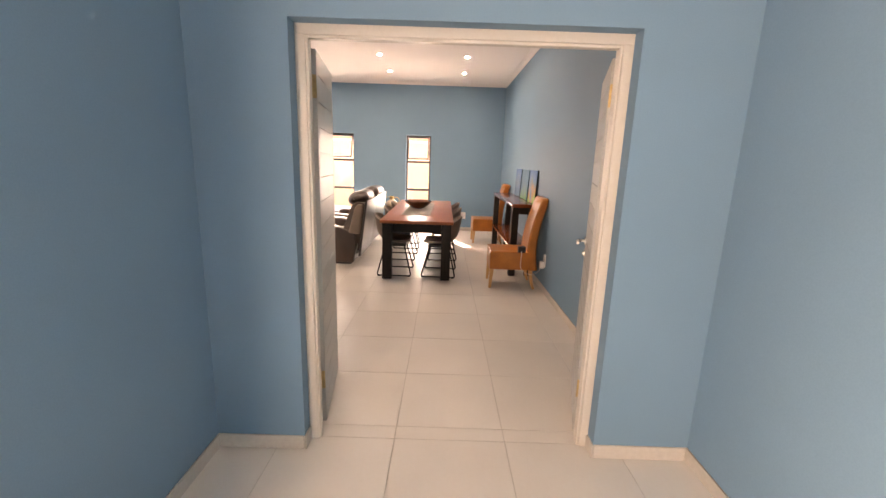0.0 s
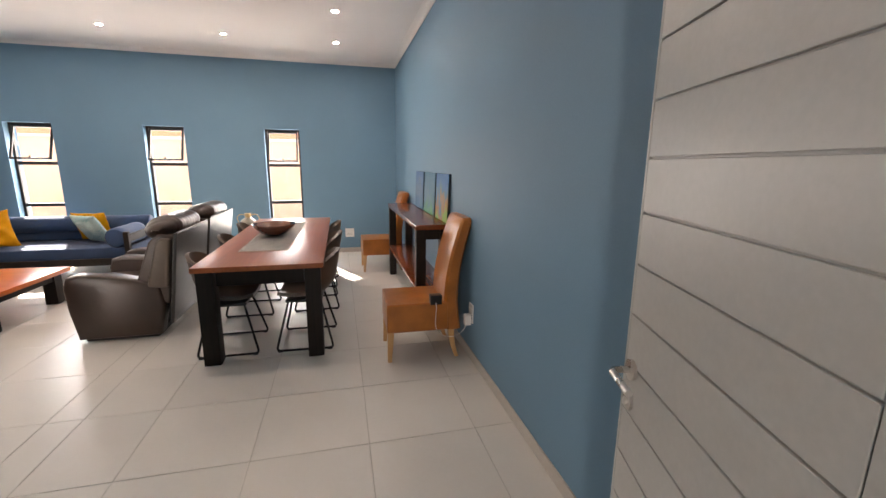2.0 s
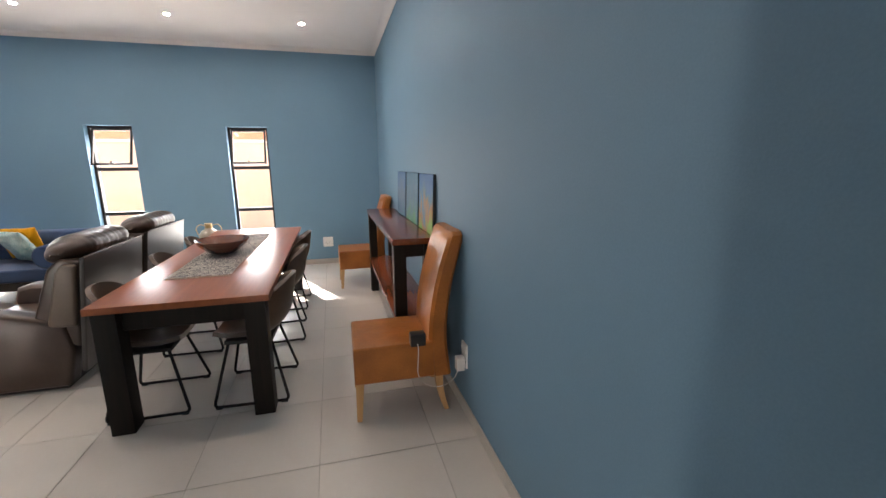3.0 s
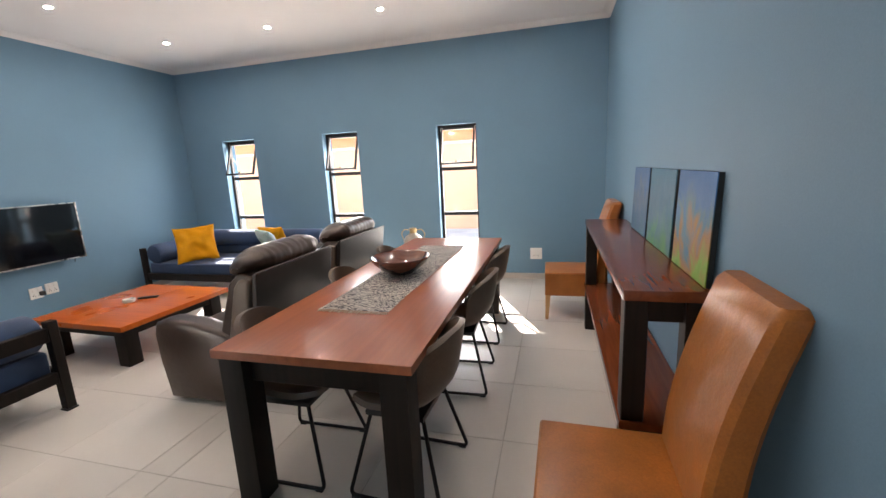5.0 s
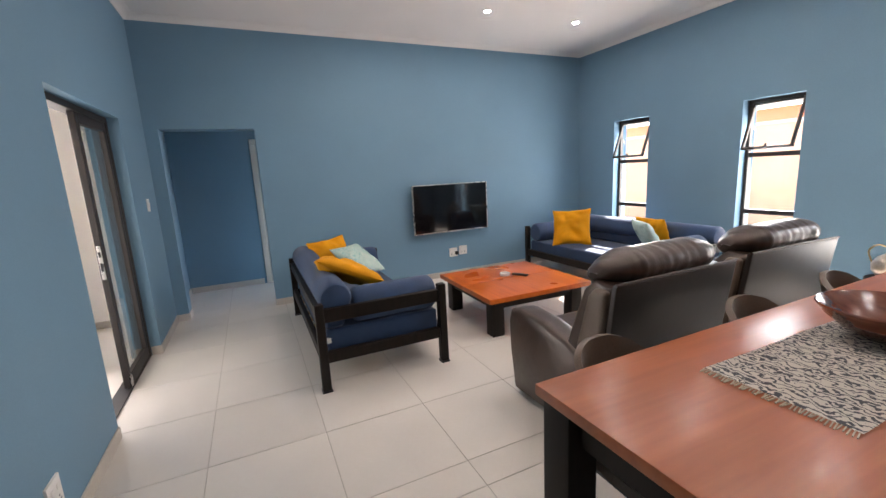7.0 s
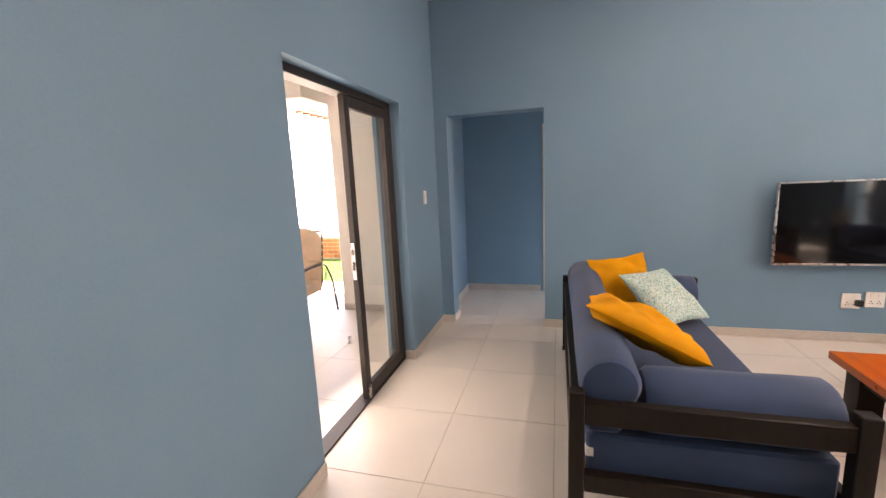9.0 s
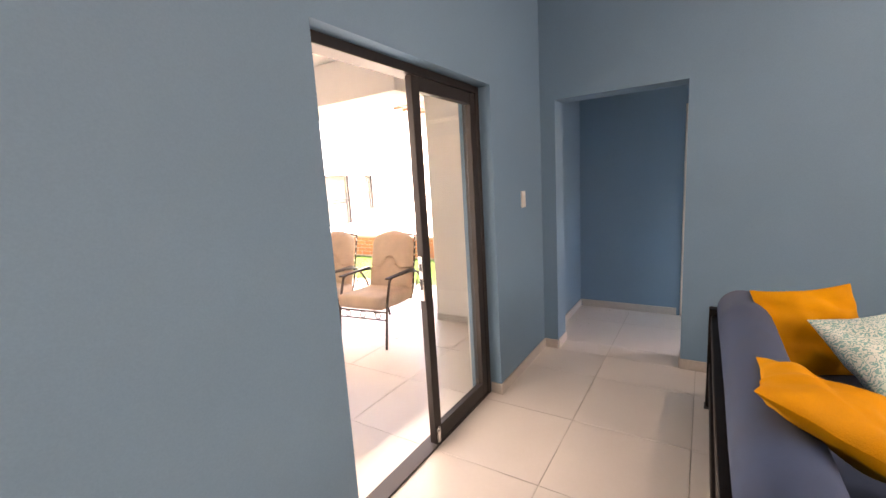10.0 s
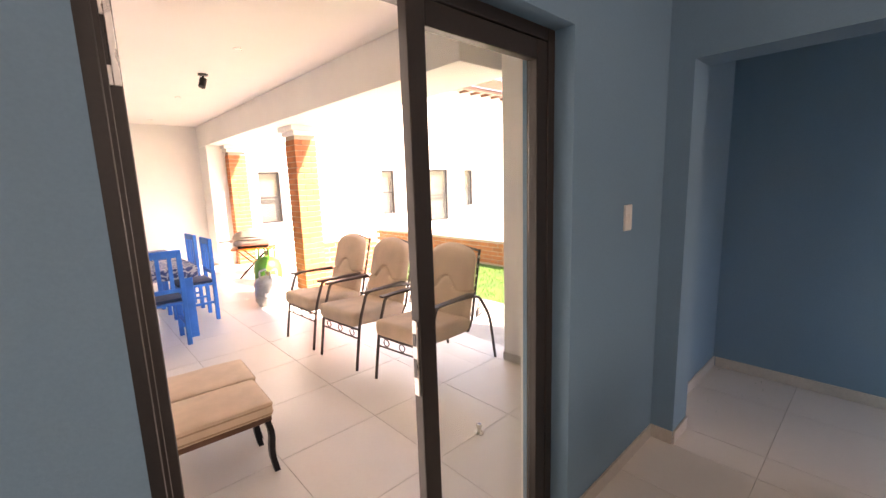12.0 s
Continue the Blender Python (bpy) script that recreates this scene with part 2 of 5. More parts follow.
def bend(corners, r=0.05, n=5):
    """Points of a polyline with its inner corners rounded."""
    c = [Vector(p) for p in corners]
    out = [c[0]]
    for a, b, d in zip(c, c[1:], c[2:]):
        u, v = (a - b), (d - b)
        k = min(r, u.length * 0.45, v.length * 0.45)
        p, q = b + u.normalized() * k, b + v.normalized() * k
        for i in range(n + 1):
            s = i / n
            out.append((1 - s) ** 2 * p + 2 * s * (1 - s) * b + s * s * q)
    return out + [c[-1]]


def lathe(bm, profile, n=28, centre=(0, 0, 0)):
    c = Vector(centre)
    rings = [[bm.verts.new(c + Vector((r * math.cos(k * math.tau / n), r * math.sin(k * math.tau / n), z))) for k in range(n)] for r, z in profile]
    for a, b in zip(rings, rings[1:]):
        for k in range(n):
            bm.faces.new((a[k], a[(k + 1) % n], b[(k + 1) % n], b[k]))
    bm.faces.new(list(reversed(rings[0])))
    bm.faces.new(rings[-1])


def roll(bm, a, b, r, n=24, round_end=0.03):
    """A stuffed roll between two points, with softly rounded ends."""
    a, b = Vector(a), Vector(b)
    d = (b - a)
    length = d.length
    d.normalize()
    u = d.orthogonal().normalized()
    w = d.cross(u)
    prof = [(0.0, r * 0.55), (round_end * 0.25, r * 0.86), (round_end, r)]
    prof += [(length * s, r * (1 + 0.012 * math.sin(9 * s))) for s in (0.2, 0.4, 0.6, 0.8)]
    prof += [(length - round_end, r), (length - round_end * 0.25, r * 0.86), (length, r * 0.55)]
    rings = [[bm.verts.new(a + d * t + rr * (math.cos(k * math.tau / n) * u + math.sin(k * math.tau / n) * w)) for k in range(n)] for t, rr in prof]
    for p, q in zip(rings, rings[1:]):
        for k in range(n):
            bm.faces.new((p[k], p[(k + 1) % n], q[(k + 1) % n], q[k]))
    bm.faces.new(list(reversed(rings[0])))
    bm.faces.new(rings[-1])


def pillow(w, h, depth, seed=0, n=26, wrinkle=0.012):
    """A square scatter cushion, flat in its own xy plane, with pinched corners and creases."""
    bm = bmesh.new()
    for side in (1, -1):
        g = []
        for i in range(n + 1):
            row = []
            for j in range(n + 1):
                u, v = 2 * i / n - 1, 2 * j / n - 1
                puff = max(0.0, (1 - u * u) * (1 - v * v)) ** 0.5
                fold = wrinkle * 0.9 * math.sin(7.0 * (u * 0.8 + v * 0.6) + 2.5 * noise.noise(Vector((u * 1.5, v * 1.5, seed)))) * puff
                pinch = 1 - 0.10 * (1 - u * u) * abs(v) - 0.0
                pinch2 = 1 - 0.10 * (1 - v * v) * abs(u)
                crease = 0.8 * wrinkle * (abs(noise.noise(Vector((u * 1.6 + 1.5 * v + seed, v * 2.4 - u, seed * 0.7 + side)))) ** 0.6 - 0.4) * min(1.0, puff * 1.6)
                z = side * (depth / 2 * puff + crease) + wrinkle * noise.noise(Vector((u * 2.2 + seed, v * 2.2, side * 3.0))) * (puff * 1.5 + 0.6) + side * fold * 0.6
                row.append(bm.verts.new((u * w / 2 * pinch2, v * h / 2 * pinch, z)))
            g.append(row)
        for i in range(n):
            for j in range(n):
                q = (g[i][j], g[i + 1][j], g[i + 1][j + 1], g[i][j + 1])
                bm.faces.new(q if side > 0 else tuple(reversed(q)))
    bmesh.ops.remove_doubles(bm, verts=bm.verts, dist=0.012)
    return bm


def finish(bm, name, mat, smooth=True, angle=40):
    bmesh.ops.recalc_face_normals(bm, faces=bm.faces)
    me = bpy.data.meshes.new(name)
    bm.to_mesh(me)
    bm.free()
    me.materials.append(mat)
    if smooth:
        me.shade_smooth()
        me.set_sharp_from_angle(angle=radians(angle))
    return me


def part(name, bm, mat, parent, label="", smooth=True):
    ob = new(name, finish(bm, name, mat, smooth))
    ob.parent = parent
    if label:
        tagged(ob, label)
    return ob


def thing(name, label, category, at=None, group=""):
    ob = new(name)
    ob.empty_display_size = 0.1
    if at is not None:
        ob.matrix_basis = at
    return tagged(ob, label, category, group)


def solid(name, bm, mat, label, category, kind="", at=None, group="", smooth=True):
    ob = new(name, finish(bm, name, mat, smooth))
    if at is not None:
        ob.matrix_basis = at
    return tagged(ob, label, category, group, kind)


# ---- the place in numbers ----
XL, XR, YF = -4.96, 1.27, 9.81
YD0, YD1 = 2.50, 2.67
XC, YS0, YS1 = -1.265, 3.83, 4.06
H, HC = 3.135, 3.09
HX0, HX1 = -1.15, 1.36
DOOR = (-0.69, 0.855, 2.125)
SLIDE = (-4.04, -2.65, 2.05)
PASS = (4.18, 5.09, 2.06)
WINS = [(-4.255, -3.68), (-2.535, -1.985), (-0.845, -0.305)]
WTOP, WSILL, WT1, WT2 = 2.06, 0.30, 1.49, 0.88


def wall(name, bm, label, mat=BLUE):
    return solid(name, bm, mat, label, "wall", "structure", smooth=False)


# walls: each one mesh of butted blocks round its openings
bm = bmesh.new()
edges = [XL - 0.25] + [v for w in WINS for v in w] + [XR + 0.2]
for i in range(0, len(edges), 2):
    box(bm, edges[i], edges[i + 1], YF, YF + 0.25, 0, H)
for a, b in WINS:
    box(bm, a, b, YF, YF + 0.25, 0, WSILL)
    box(bm, a, b, YF, YF + 0.25, WTOP, H)
wall("wall_north", bm, "slate blue painted wall with three tall narrow windows")
bm = bmesh.new()
box(bm, XR, XR + 0.2, YD1, YF, 0, H)
wall("wall_east", bm, "long slate blue painted wall behind the console table")
bm = bmesh.new()
box(bm, XL - 0.22, XL, YS1, PASS[0], 0, H)
box(bm, XL - 0.22, XL, PASS[1], YF, 0, H)
box(bm, XL - 0.22, XL, PASS[0], PASS[1], PASS[2], H)
wall("wall_west", bm, "slate blue painted wall with the television and an open passage")
bm = bmesh.new()
box(bm, SLIDE[1], XC, YS0, YS1, 0, H)
box(bm, XL - 0.22, SLIDE[0], YS0, YS1, 0, H)
box(bm, SLIDE[0], SLIDE[1], YS0, YS1, SLIDE[2], H)
wall("wall_south", bm, "slate blue painted wall holding the sliding door to the patio")
bm = bmesh.new()
box(bm, XC - 0.2, XC, YD1, YS0, 0, H)
wall("wall_return", bm, "short slate blue return wall beside the double doors")
bm = bmesh.new()
box(bm, HX0 - 0.2, DOOR[0], YD0, YD1, 0, H)
box(bm, DOOR[1], HX1 + 0.2, YD0, YD1, 0, H)
box(bm, DOOR[0], DOOR[1], YD0, YD1, DOOR[2], H)
wall("wall_entry", bm, "blue painted hall wall round the double doorway")
bm = bmesh.new()
box(bm, HX0 - 0.2, HX0, 0.15, YD0, 0, H)
box(bm, HX0 - 0.2, HX0, -2.5, -1.35, 0, H)
# Unseen opening, made up to let the added hall lamp in.
box(bm, HX0 - 0.2, HX0, -1.35, 0.15, 0, 0.45)
box(bm, HX0 - 0.2, HX0, -1.35, 0.15, 2.25, H)
wall("wall_hall_west", bm, "blue painted hall wall")
bm = bmesh.new()
box(bm, HX1, HX1 + 0.2, -2.5, YD0, 0, H)
wall("wall_hall_east", bm, "pale blue painted hall wall")
bm = bmesh.new()
box(bm, HX0 - 0.2, HX1 + 0.2, -2.7, -2.5, 0, H)
wall("wall_hall_south", bm, "plain blue wall closing the hall")
bm = bmesh.new()
box(bm, -6.46, -6.24, 3.6, 5.03, 0, H)
box(bm, -6.46, -6.24, 5.83, 7.2, 0, H)
box(bm, -6.46, -6.24, 5.03, 5.83, 2.02, H)
wall("wall_passage_west", bm, "dark blue painted wall at the end of the passage")
bm = bmesh.new()
box(bm, -6.24, XL - 0.22, YS0, 4.054, 0, H)
wall("wall_passage_south", bm, "blue painted side wall of the passage")
bm = bmesh.new()
box(bm, -6.24, -6.10, 7.0, 7.2, 0, H)
box(bm, -5.34, XL - 0.22, 7.0, 7.2, 0, H)
# The gap between these two blocks is assumed, out of view, for the added lamp.
box(bm, -6.10, -5.34, 7.0, 7.2, 0, 0.75)
box(bm, -6.10, -5.34, 7.0, 7.2, 2.05, H)
wall("wall_passage_north", bm, "plain blue wall closing the passage")

for name, dims in (("ceiling", (XL - 0.25, XR + 0.2, YD1, YF + 0.25)), ("ceiling_hall", (HX0 - 0.2, HX1 + 0.2, -2.7, YD1)), ("ceiling_passage", (-6.46, XL - 0.25, YS0, 7.2))):
    solid(name, boxed(*dims, H, H + 0.12, 0), CEIL, "flat off-white painted ceiling", "ceiling", "structure", smooth=False)


def cornice(a, b, inward):
    """A plaster cove along the foot of the ceiling from a to b, reaching inward."""
    bm = bmesh.new()
    n = Vector((inward[0], inward[1], 0))
    d = H - HC
    prof = [(0.0, 0.0), (0.008, 0.0), (0.014, 0.010), (0.030, 0.026), (0.055, 0.037), (0.078, d - 0.006), (0.085, d - 0.004), (0.085, d), (0.0, d)]
    rings = [[bm.verts.new(Vector((p[0], p[1], HC)) + n * u + Vector((0, 0, v))) for u, v in prof] for p in (a, b)]
    for k in range(len(prof)):
        q = (k + 1) % len(prof)
        bm.faces.new((rings[0][k], rings[0][q], rings[1][q], rings[1][k]))
    bm.faces.new(rings[0])
    bm.faces.new(list(reversed(rings[1])))
    solid("cornice", bm, CEIL, "off-white plaster cove between wall and ceiling", "cornice", "structure")


cornice((XL, YF), (XR, YF), (0, -1))
cornice((XR, YD1), (XR, YF), (-1, 0))
cornice((XL, YS1), (XL, YF), (1, 0))
cornice((XL, YS1), (XC, YS1), (0, 1))
cornice((XC, YD1), (XC, YS1), (1, 0))
cornice((XC, YD1), (XR, YD1), (0, 1))


def baseboard(x0, x1, y0, y1):
    solid("baseboard", boxed(x0, x1, y0, y1, 0.0, 0.078, 0.003, 1), SKIRT, "beige tile skirting along the wall foot", "baseboard", "structure")


T = 0.011
baseboard(XL + T, XR - T, YF - T, YF)
baseboard(XR - T, XR, YD1 + 0.02, YF)
baseboard(XL, XL + T, PASS[1], YF)
baseboard(XL, XL + T, YS1, PASS[0])
baseboard(XL + T, SLIDE[0], YS1, YS1 + T)
baseboard(SLIDE[1], XC, YS1, YS1 + T)
baseboard(XC, XC + T, YD1 + 0.02, YS1 + T)
baseboard(HX0 + T, DOOR[0] - 0.002, YD0 - T, YD0)
baseboard(DOOR[1] + 0.002, HX1 - T, YD0 - T, YD0)
baseboard(DOOR[0], DOOR[0] + T, YD0 - T, YD0 + 0.08)
baseboard(DOOR[1] - T, DOOR[1], YD0 - T, YD0 + 0.08)
baseboard(SLIDE[0], SLIDE[0] + T, 3.985, YS1 + T)
baseboard(HX0, HX0 + T, -2.5, YD0)
baseboard(HX1 - T, HX1, -2.5, YD0)
baseboard(-6.24, -6.24 + T, 4.07, 5.0)
baseboard(-6.24, XL - 0.23, 4.054, 4.054 + T)
baseboard(XL - 0.22, XL, PASS[0], PASS[0] + T)
baseboard(XL - 0.22, XL, PASS[1] - T, PASS[1])


# ---- windows of the far wall ----
def window(number, x0, x1):
    w = tagged(new("window_%d" % number), "dark bronze aluminium window with its top pane tilted open", "window", kind="structure")
    y0, y1 = YF + 0.10, YF + 0.15
    f = 0.034
    bm = bmesh.new()
    for a, b, c, d in ((x0, x0 + f, WSILL, WTOP), (x1 - f, x1, WSILL, WTOP), (x0 + f, x1 - f, WSILL, WSILL + f), (x0 + f, x1 - f, WTOP - f, WTOP)):
        box(bm, a, b, y0, y1, c, d, 0.003, 1)
    part("window_frame", bm, BRONZE, w)
    for z in (WT1, WT2):
        part("transom", boxed(x0 + f, x1 - f, y0 + 0.004, y1 - 0.004, z - 0.024, z + 0.024, 0.003, 1), BRONZE, w)
    for a, b in ((WSILL + f, WT2 - 0.024), (WT2 + 0.024, WT1 - 0.024)):
        p = part("pane", boxed(x0 + f, x1 - f, y0 + 0.022, y0 + 0.027, a, b, 0), GLASS, w)
        p.visible_shadow = False
    sash = part("top_sash", sash_mesh(x1 - x0 - 2 * f - 0.01, WTOP - f - WT1 - 0.03), BRONZE, w)
    sash.matrix_basis = pose((x0 + x1) / 2, y0 + 0.02, WTOP - f - 0.004, -20)
    p = part("pane", boxed(-(x1 - x0) / 2 + f + 0.03, (x1 - x0) / 2 - f - 0.03, -0.003, 0.003, -(WTOP - f - WT1 - 0.03) + 0.02, -0.02, 0), GLASS, sash)
    p.visible_shadow = False
    bm = bmesh.new()
    box(bm, -0.012, 0.012, -0.03, -0.012, -(WTOP - f - WT1 - 0.03) + 0.004, -(WTOP - f - WT1 - 0.03) + 0.05, 0.004, 1)
    box(bm, -0.012, 0.05, -0.036, -0.024, -(WTOP - f - WT1 - 0.03) + 0.004, -(WTOP - f - WT1 - 0.03) + 0.016, 0.003, 1)
    part("catch", bm, BRONZE, sash)
    bm = bmesh.new()
    for sx in (x0 + f + 0.004, x1 - f - 0.012):
        tube(bm, [(sx, y0 + 0.025, WTOP - 0.26), (sx, y0 + 0.10, WTOP - 0.33)], 0.004, 6)
    part("stay_arm", bm, STEEL, w)


def sash_mesh(w, h):
    bm = bmesh.new()
    t = 0.026
    for a, b, c, d in ((-w / 2, -w / 2 + t, -h, 0), (w / 2 - t, w / 2, -h, 0), (-w / 2 + t, w / 2 - t, -h, -h + t), (-w / 2 + t, w / 2 - t, -t, 0)):
        box(bm, a, b, -0.015, 0.015, c, d, 0.003, 1)
    return bm


for k, (a, b) in enumerate(WINS):
    window(k + 1, a, b)

# ---- double doors ----
frame_ob = tagged(new("trim"), "cream painted door frame round the double doorway", "door frame", kind="structure")
FY0, FY1, FW = YD0 + 0.082, YD1 + 0.004, 0.046
for x0, x1 in ((DOOR[0], DOOR[0] + FW), (DOOR[1] - FW, DOOR[1])):
    part("jamb", boxed(x0, x1, FY0, FY1, 0, DOOR[2] - FW, 0.004, 2), TRIM, frame_ob)
part("head", boxed(DOOR[0], DOOR[1], FY0, FY1, DOOR[2] - FW, DOOR[2], 0.004, 2), TRIM, frame_ob)
for x0, x1 in ((DOOR[0] + FW, DOOR[0] + FW + 0.014), (DOOR[1] - FW - 0.014, DOOR[1] - FW)):
    part("stop", boxed(x0, x1, FY0 + 0.006, FY1 - 0.045, 0, DOOR[2] - FW - 0.001, 0.003, 1), TRIM, frame_ob)
part("stop", boxed(DOOR[0] + FW + 0.014, DOOR[1] - FW - 0.014, FY0 + 0.006, FY1 - 0.045, DOOR[2] - FW - 0.016, DOOR[2] - FW, 0.003, 1), TRIM, frame_ob)


def door_leaf(name, hinge, angle, side, width, handle):
    """A leaf of grooved boards, hinged at its origin and running along its own +y; side is the way its hall face looks."""
    d = tagged(new(name), "open grey-white painted door leaf with horizontal grooves", "door", kind="structure")
    d.matrix_basis = pose(hinge[0], hinge[1], 0.008, 0, 0, angle)
    top, t = 2.045, 0.04
    g = 0.005
    st, sl = 0.04, 0.014
    bm = bmesh.new()
    box(bm, -t / 2, t / 2, 0, st, 0, top, 0.003, 1)
    box(bm, -t / 2, t / 2, width - sl, width, 0, top, 0.003, 1)
    box(bm, -t / 2 + 0.008, t / 2 - 0.008, st, width - sl, 0.002, top - 0.002)
    part("stile", bm, DOORP, d)
    cuts = [0.0] + [0.014 + 0.1278 * k for k in range(1, 16)] + [top]
    for lo, hi in zip(cuts, cuts[1:]):
        part("board", boxed(-t / 2, t / 2, st + 0.0005, width - sl - 0.0005, lo + g / 2, hi - g / 2, 0.0015, 1), DOORP, d)
    for z in (0.27, 1.87):
        bm = bmesh.new()
        box(bm, -t / 2 + 0.002, t / 2 - 0.002, -0.003, 0.001, z - 0.055, z + 0.055, 0.001, 1)
        kx = -side * (t / 2 + 0.004)
        for q in range(5):
            tube(bm, [(kx, -0.011, z - 0.055 + 0.0222 * q), (kx, -0.011, z - 0.034 + 0.0222 * q)], 0.0075, 8)
        box(bm, min(0, kx), max(0, kx), -0.012, -0.009, z - 0.055, z + 0.055, 0.001, 1)
        box(bm, kx - 0.003, kx + 0.003, -0.062, -0.011, z - 0.055, z + 0.055, 0.001, 1)
        part("hinge", bm, BRASS, d, "worn brass butt hinge")
        for q in (-0.036, -0.012, 0.012, 0.036):
            bm = bmesh.new()
            qx = 0.008 if abs(q) < 0.02 else -0.006
            tube(bm, [(qx, -0.0029, z + q), (qx, -0.0045, z + q)], 0.004, 8)
            part("screw", bm, BRASS, d)
    if handle:
        for s in (side, -side):
            bm = bmesh.new()
            x = s * t / 2
            tube(bm, [(x, width - 0.055, 1.03), (x + s * 0.009, width - 0.055, 1.03)], 0.026, 20)
            tube(bm, [(x, width - 0.055, 0.945), (x + s * 0.008, width - 0.055, 0.945)], 0.022, 20)
            tube(bm, bend([(x, width - 0.055, 1.03), (x + s * 0.055, width - 0.055, 1.03), (x + s * 0.055, width - 0.17, 1.03)], 0.02), 0.009, 10)
            lathe_pts = [(x + s * 0.008, width - 0.055, 0.945), (x + s * 0.016, width - 0.055, 0.945)]
            tube(bm, lathe_pts, 0.011, 12)
            part("handle", bm, STEEL, d, "brushed steel lever handle")
    return d


door_leaf("door_1", (-0.657, YD1 + 0.055), 8.3, 1, 0.63, False)
door_leaf("door_2", (0.832, YD1 + 0.045), -16.5, -1, 0.66, True)

# ---- passage door frame ----
pf = tagged(new("trim"), "white painted door frame in the passage", "door frame", kind="structure")
part("jamb", boxed(-6.25, -6.225, 5.03, 5.10, 0, 1.99, 0.004, 1), TRIM, pf)
part("jamb", boxed(-6.25, -6.225, 5.76, 5.83, 0, 1.99, 0.004, 1), TRIM, pf)
part("head", boxed(-6.25, -6.225, 5.03, 5.83, 1.99, 2.06, 0.004, 1), TRIM, pf)
dl = tagged(new("door_3"), "closed white painted door in the passage", "door", kind="structure")
part("leaf", boxed(-6.30, -6.262, 5.06, 5.80, 0.008, 2.015, 0.003, 1), DOORP, dl)

# ---- sliding patio door ----
sd = tagged(new("door_4"), "dark bronze aluminium sliding patio door standing half open", "sliding door", kind="structure")
bm = bmesh.new()
s0, s1, st = SLIDE
box(bm, s0, s0 + 0.045, 3.88, 3.98, 0, st, 0.003, 1)
box(bm, s1 - 0.030, s1, 3.88, 3.98, 0, st, 0.003, 1)
box(bm, s1 - 0.066, s1 - 0.030, 3.845, 3.905, 0, st - 0.045, 0.003, 1)
box(bm, s1 - 0.044, s1 - 0.030, 3.905, 3.925, 0, st - 0.045, 0.002, 1)
box(bm, s0 + 0.045, s1 - 0.030, 3.88, 3.98, st - 0.045, st, 0.003, 1)
box(bm, s0 + 0.045, s1 - 0.030, 3.88, 3.98, 0.0, 0.012, 0.003, 1)
part("outer_frame", bm, BRONZE, sd)


def slider(x0, x1, y):
    leaf = part("sliding_leaf", slider_mesh(x0, x1, y), BRONZE, sd)
    p = part("pane", boxed(x0 + 0.06, x1 - 0.06, y - 0.003, y + 0.003, 0.105, st - 0.115, 0), GLASS, leaf)
    p.visible_shadow = False
    return leaf


def slider_mesh(x0, x1, y):
    bm = bmesh.new()
    a, b = 0.022, st - 0.047
    box(bm, x0, x0 + 0.065, y - 0.02, y + 0.02, a, b, 0.003, 1)
    box(bm, x1 - 0.065, x1, y - 0.02, y + 0.02, a, b, 0.003, 1)
    box(bm, x0 + 0.065, x1 - 0.065, y - 0.02, y + 0.02, a, a + 0.09, 0.003, 1)
    box(bm, x0 + 0.065, x1 - 0.065, y - 0.02, y + 0.02, b - 0.070, b, 0.003, 1)
    return bm


leaf_a = slider(s0 + 0.045, -3.335, 3.955)
bm = bmesh.new()
box(bm, -3.335, -3.329, 3.943, 3.967, 0.86, 1.10, 0.002, 1)
part("lock_plate", bm, STEEL, leaf_a, "steel lock plate")
bm = bmesh.new()
box(bm, -3.329, -3.327, 3.948, 3.962, 1.02, 1.06)
box(bm, -3.329, -3.327, 3.948, 3.962, 0.92, 0.98)
part("latch_slot", bm, BLACKP, leaf_a)
bm = bmesh.new()
box(bm, -3.37, -3.345, 3.975, 3.99, 0.03, 0.12, 0.004, 1)
part("foot_bolt", bm, STEEL, leaf_a, "small steel foot bolt")
bm = bmesh.new()
box(bm, s1 - 0.064, s1 - 0.052, 3.9045, 3.9075, 1.70, 1.98, 0.001, 1)
box(bm, s1 - 0.052, s1 - 0.045, 3.9045, 3.9075, 1.70, 1.735, 0.001, 1)
box(bm, s1 - 0.052, s1 - 0.045, 3.9045, 3.9075, 1.82, 1.98, 0.001, 1)
part("strike_plate", bm, STEEL, sd, "steel strike plate")

# ---- dining table and what lies on it ----
TX0, TX1, TY0, TY1, TZ = -0.79, 0.148, 5.735, 8.55, 0.778
t = thing("dining_table", "long red-brown varnished dining table on thick dark legs", "table", pose((TX0 + TX1) / 2, (TY0 + TY1) / 2, 0))
hw, hl = (TX1 - TX0) / 2, (TY1 - TY0) / 2
part("tabletop", boxed(-hw, hw, -hl, hl, TZ - 0.04, TZ, 0.006, 2), MAHOG, t, "glossy red-brown tabletop")
for sx in (-1, 1):
    for sy in (-1, 1):
        cx, cy = sx * (hw - 0.088), sy * (hl - 0.072)
        part("leg", boxed(cx - 0.06, cx + 0.06, cy - 0.06, cy + 0.06, 0, TZ - 0.04, 0.006, 2), DARKW, t)
for s in (-1, 1):
    part("apron", boxed(-hw + 0.155, hw - 0.155, s * (hl - 0.075) - 0.02, s * (hl - 0.075) + 0.02, TZ - 0.16, TZ - 0.04, 0.003, 1), DARKW, t)
    part("apron", boxed(s * (hw - 0.095) - 0.02, s * (hw - 0.095) + 0.02, -hl + 0.135, hl - 0.135, TZ - 0.16, TZ - 0.04, 0.003, 1), DARKW, t)

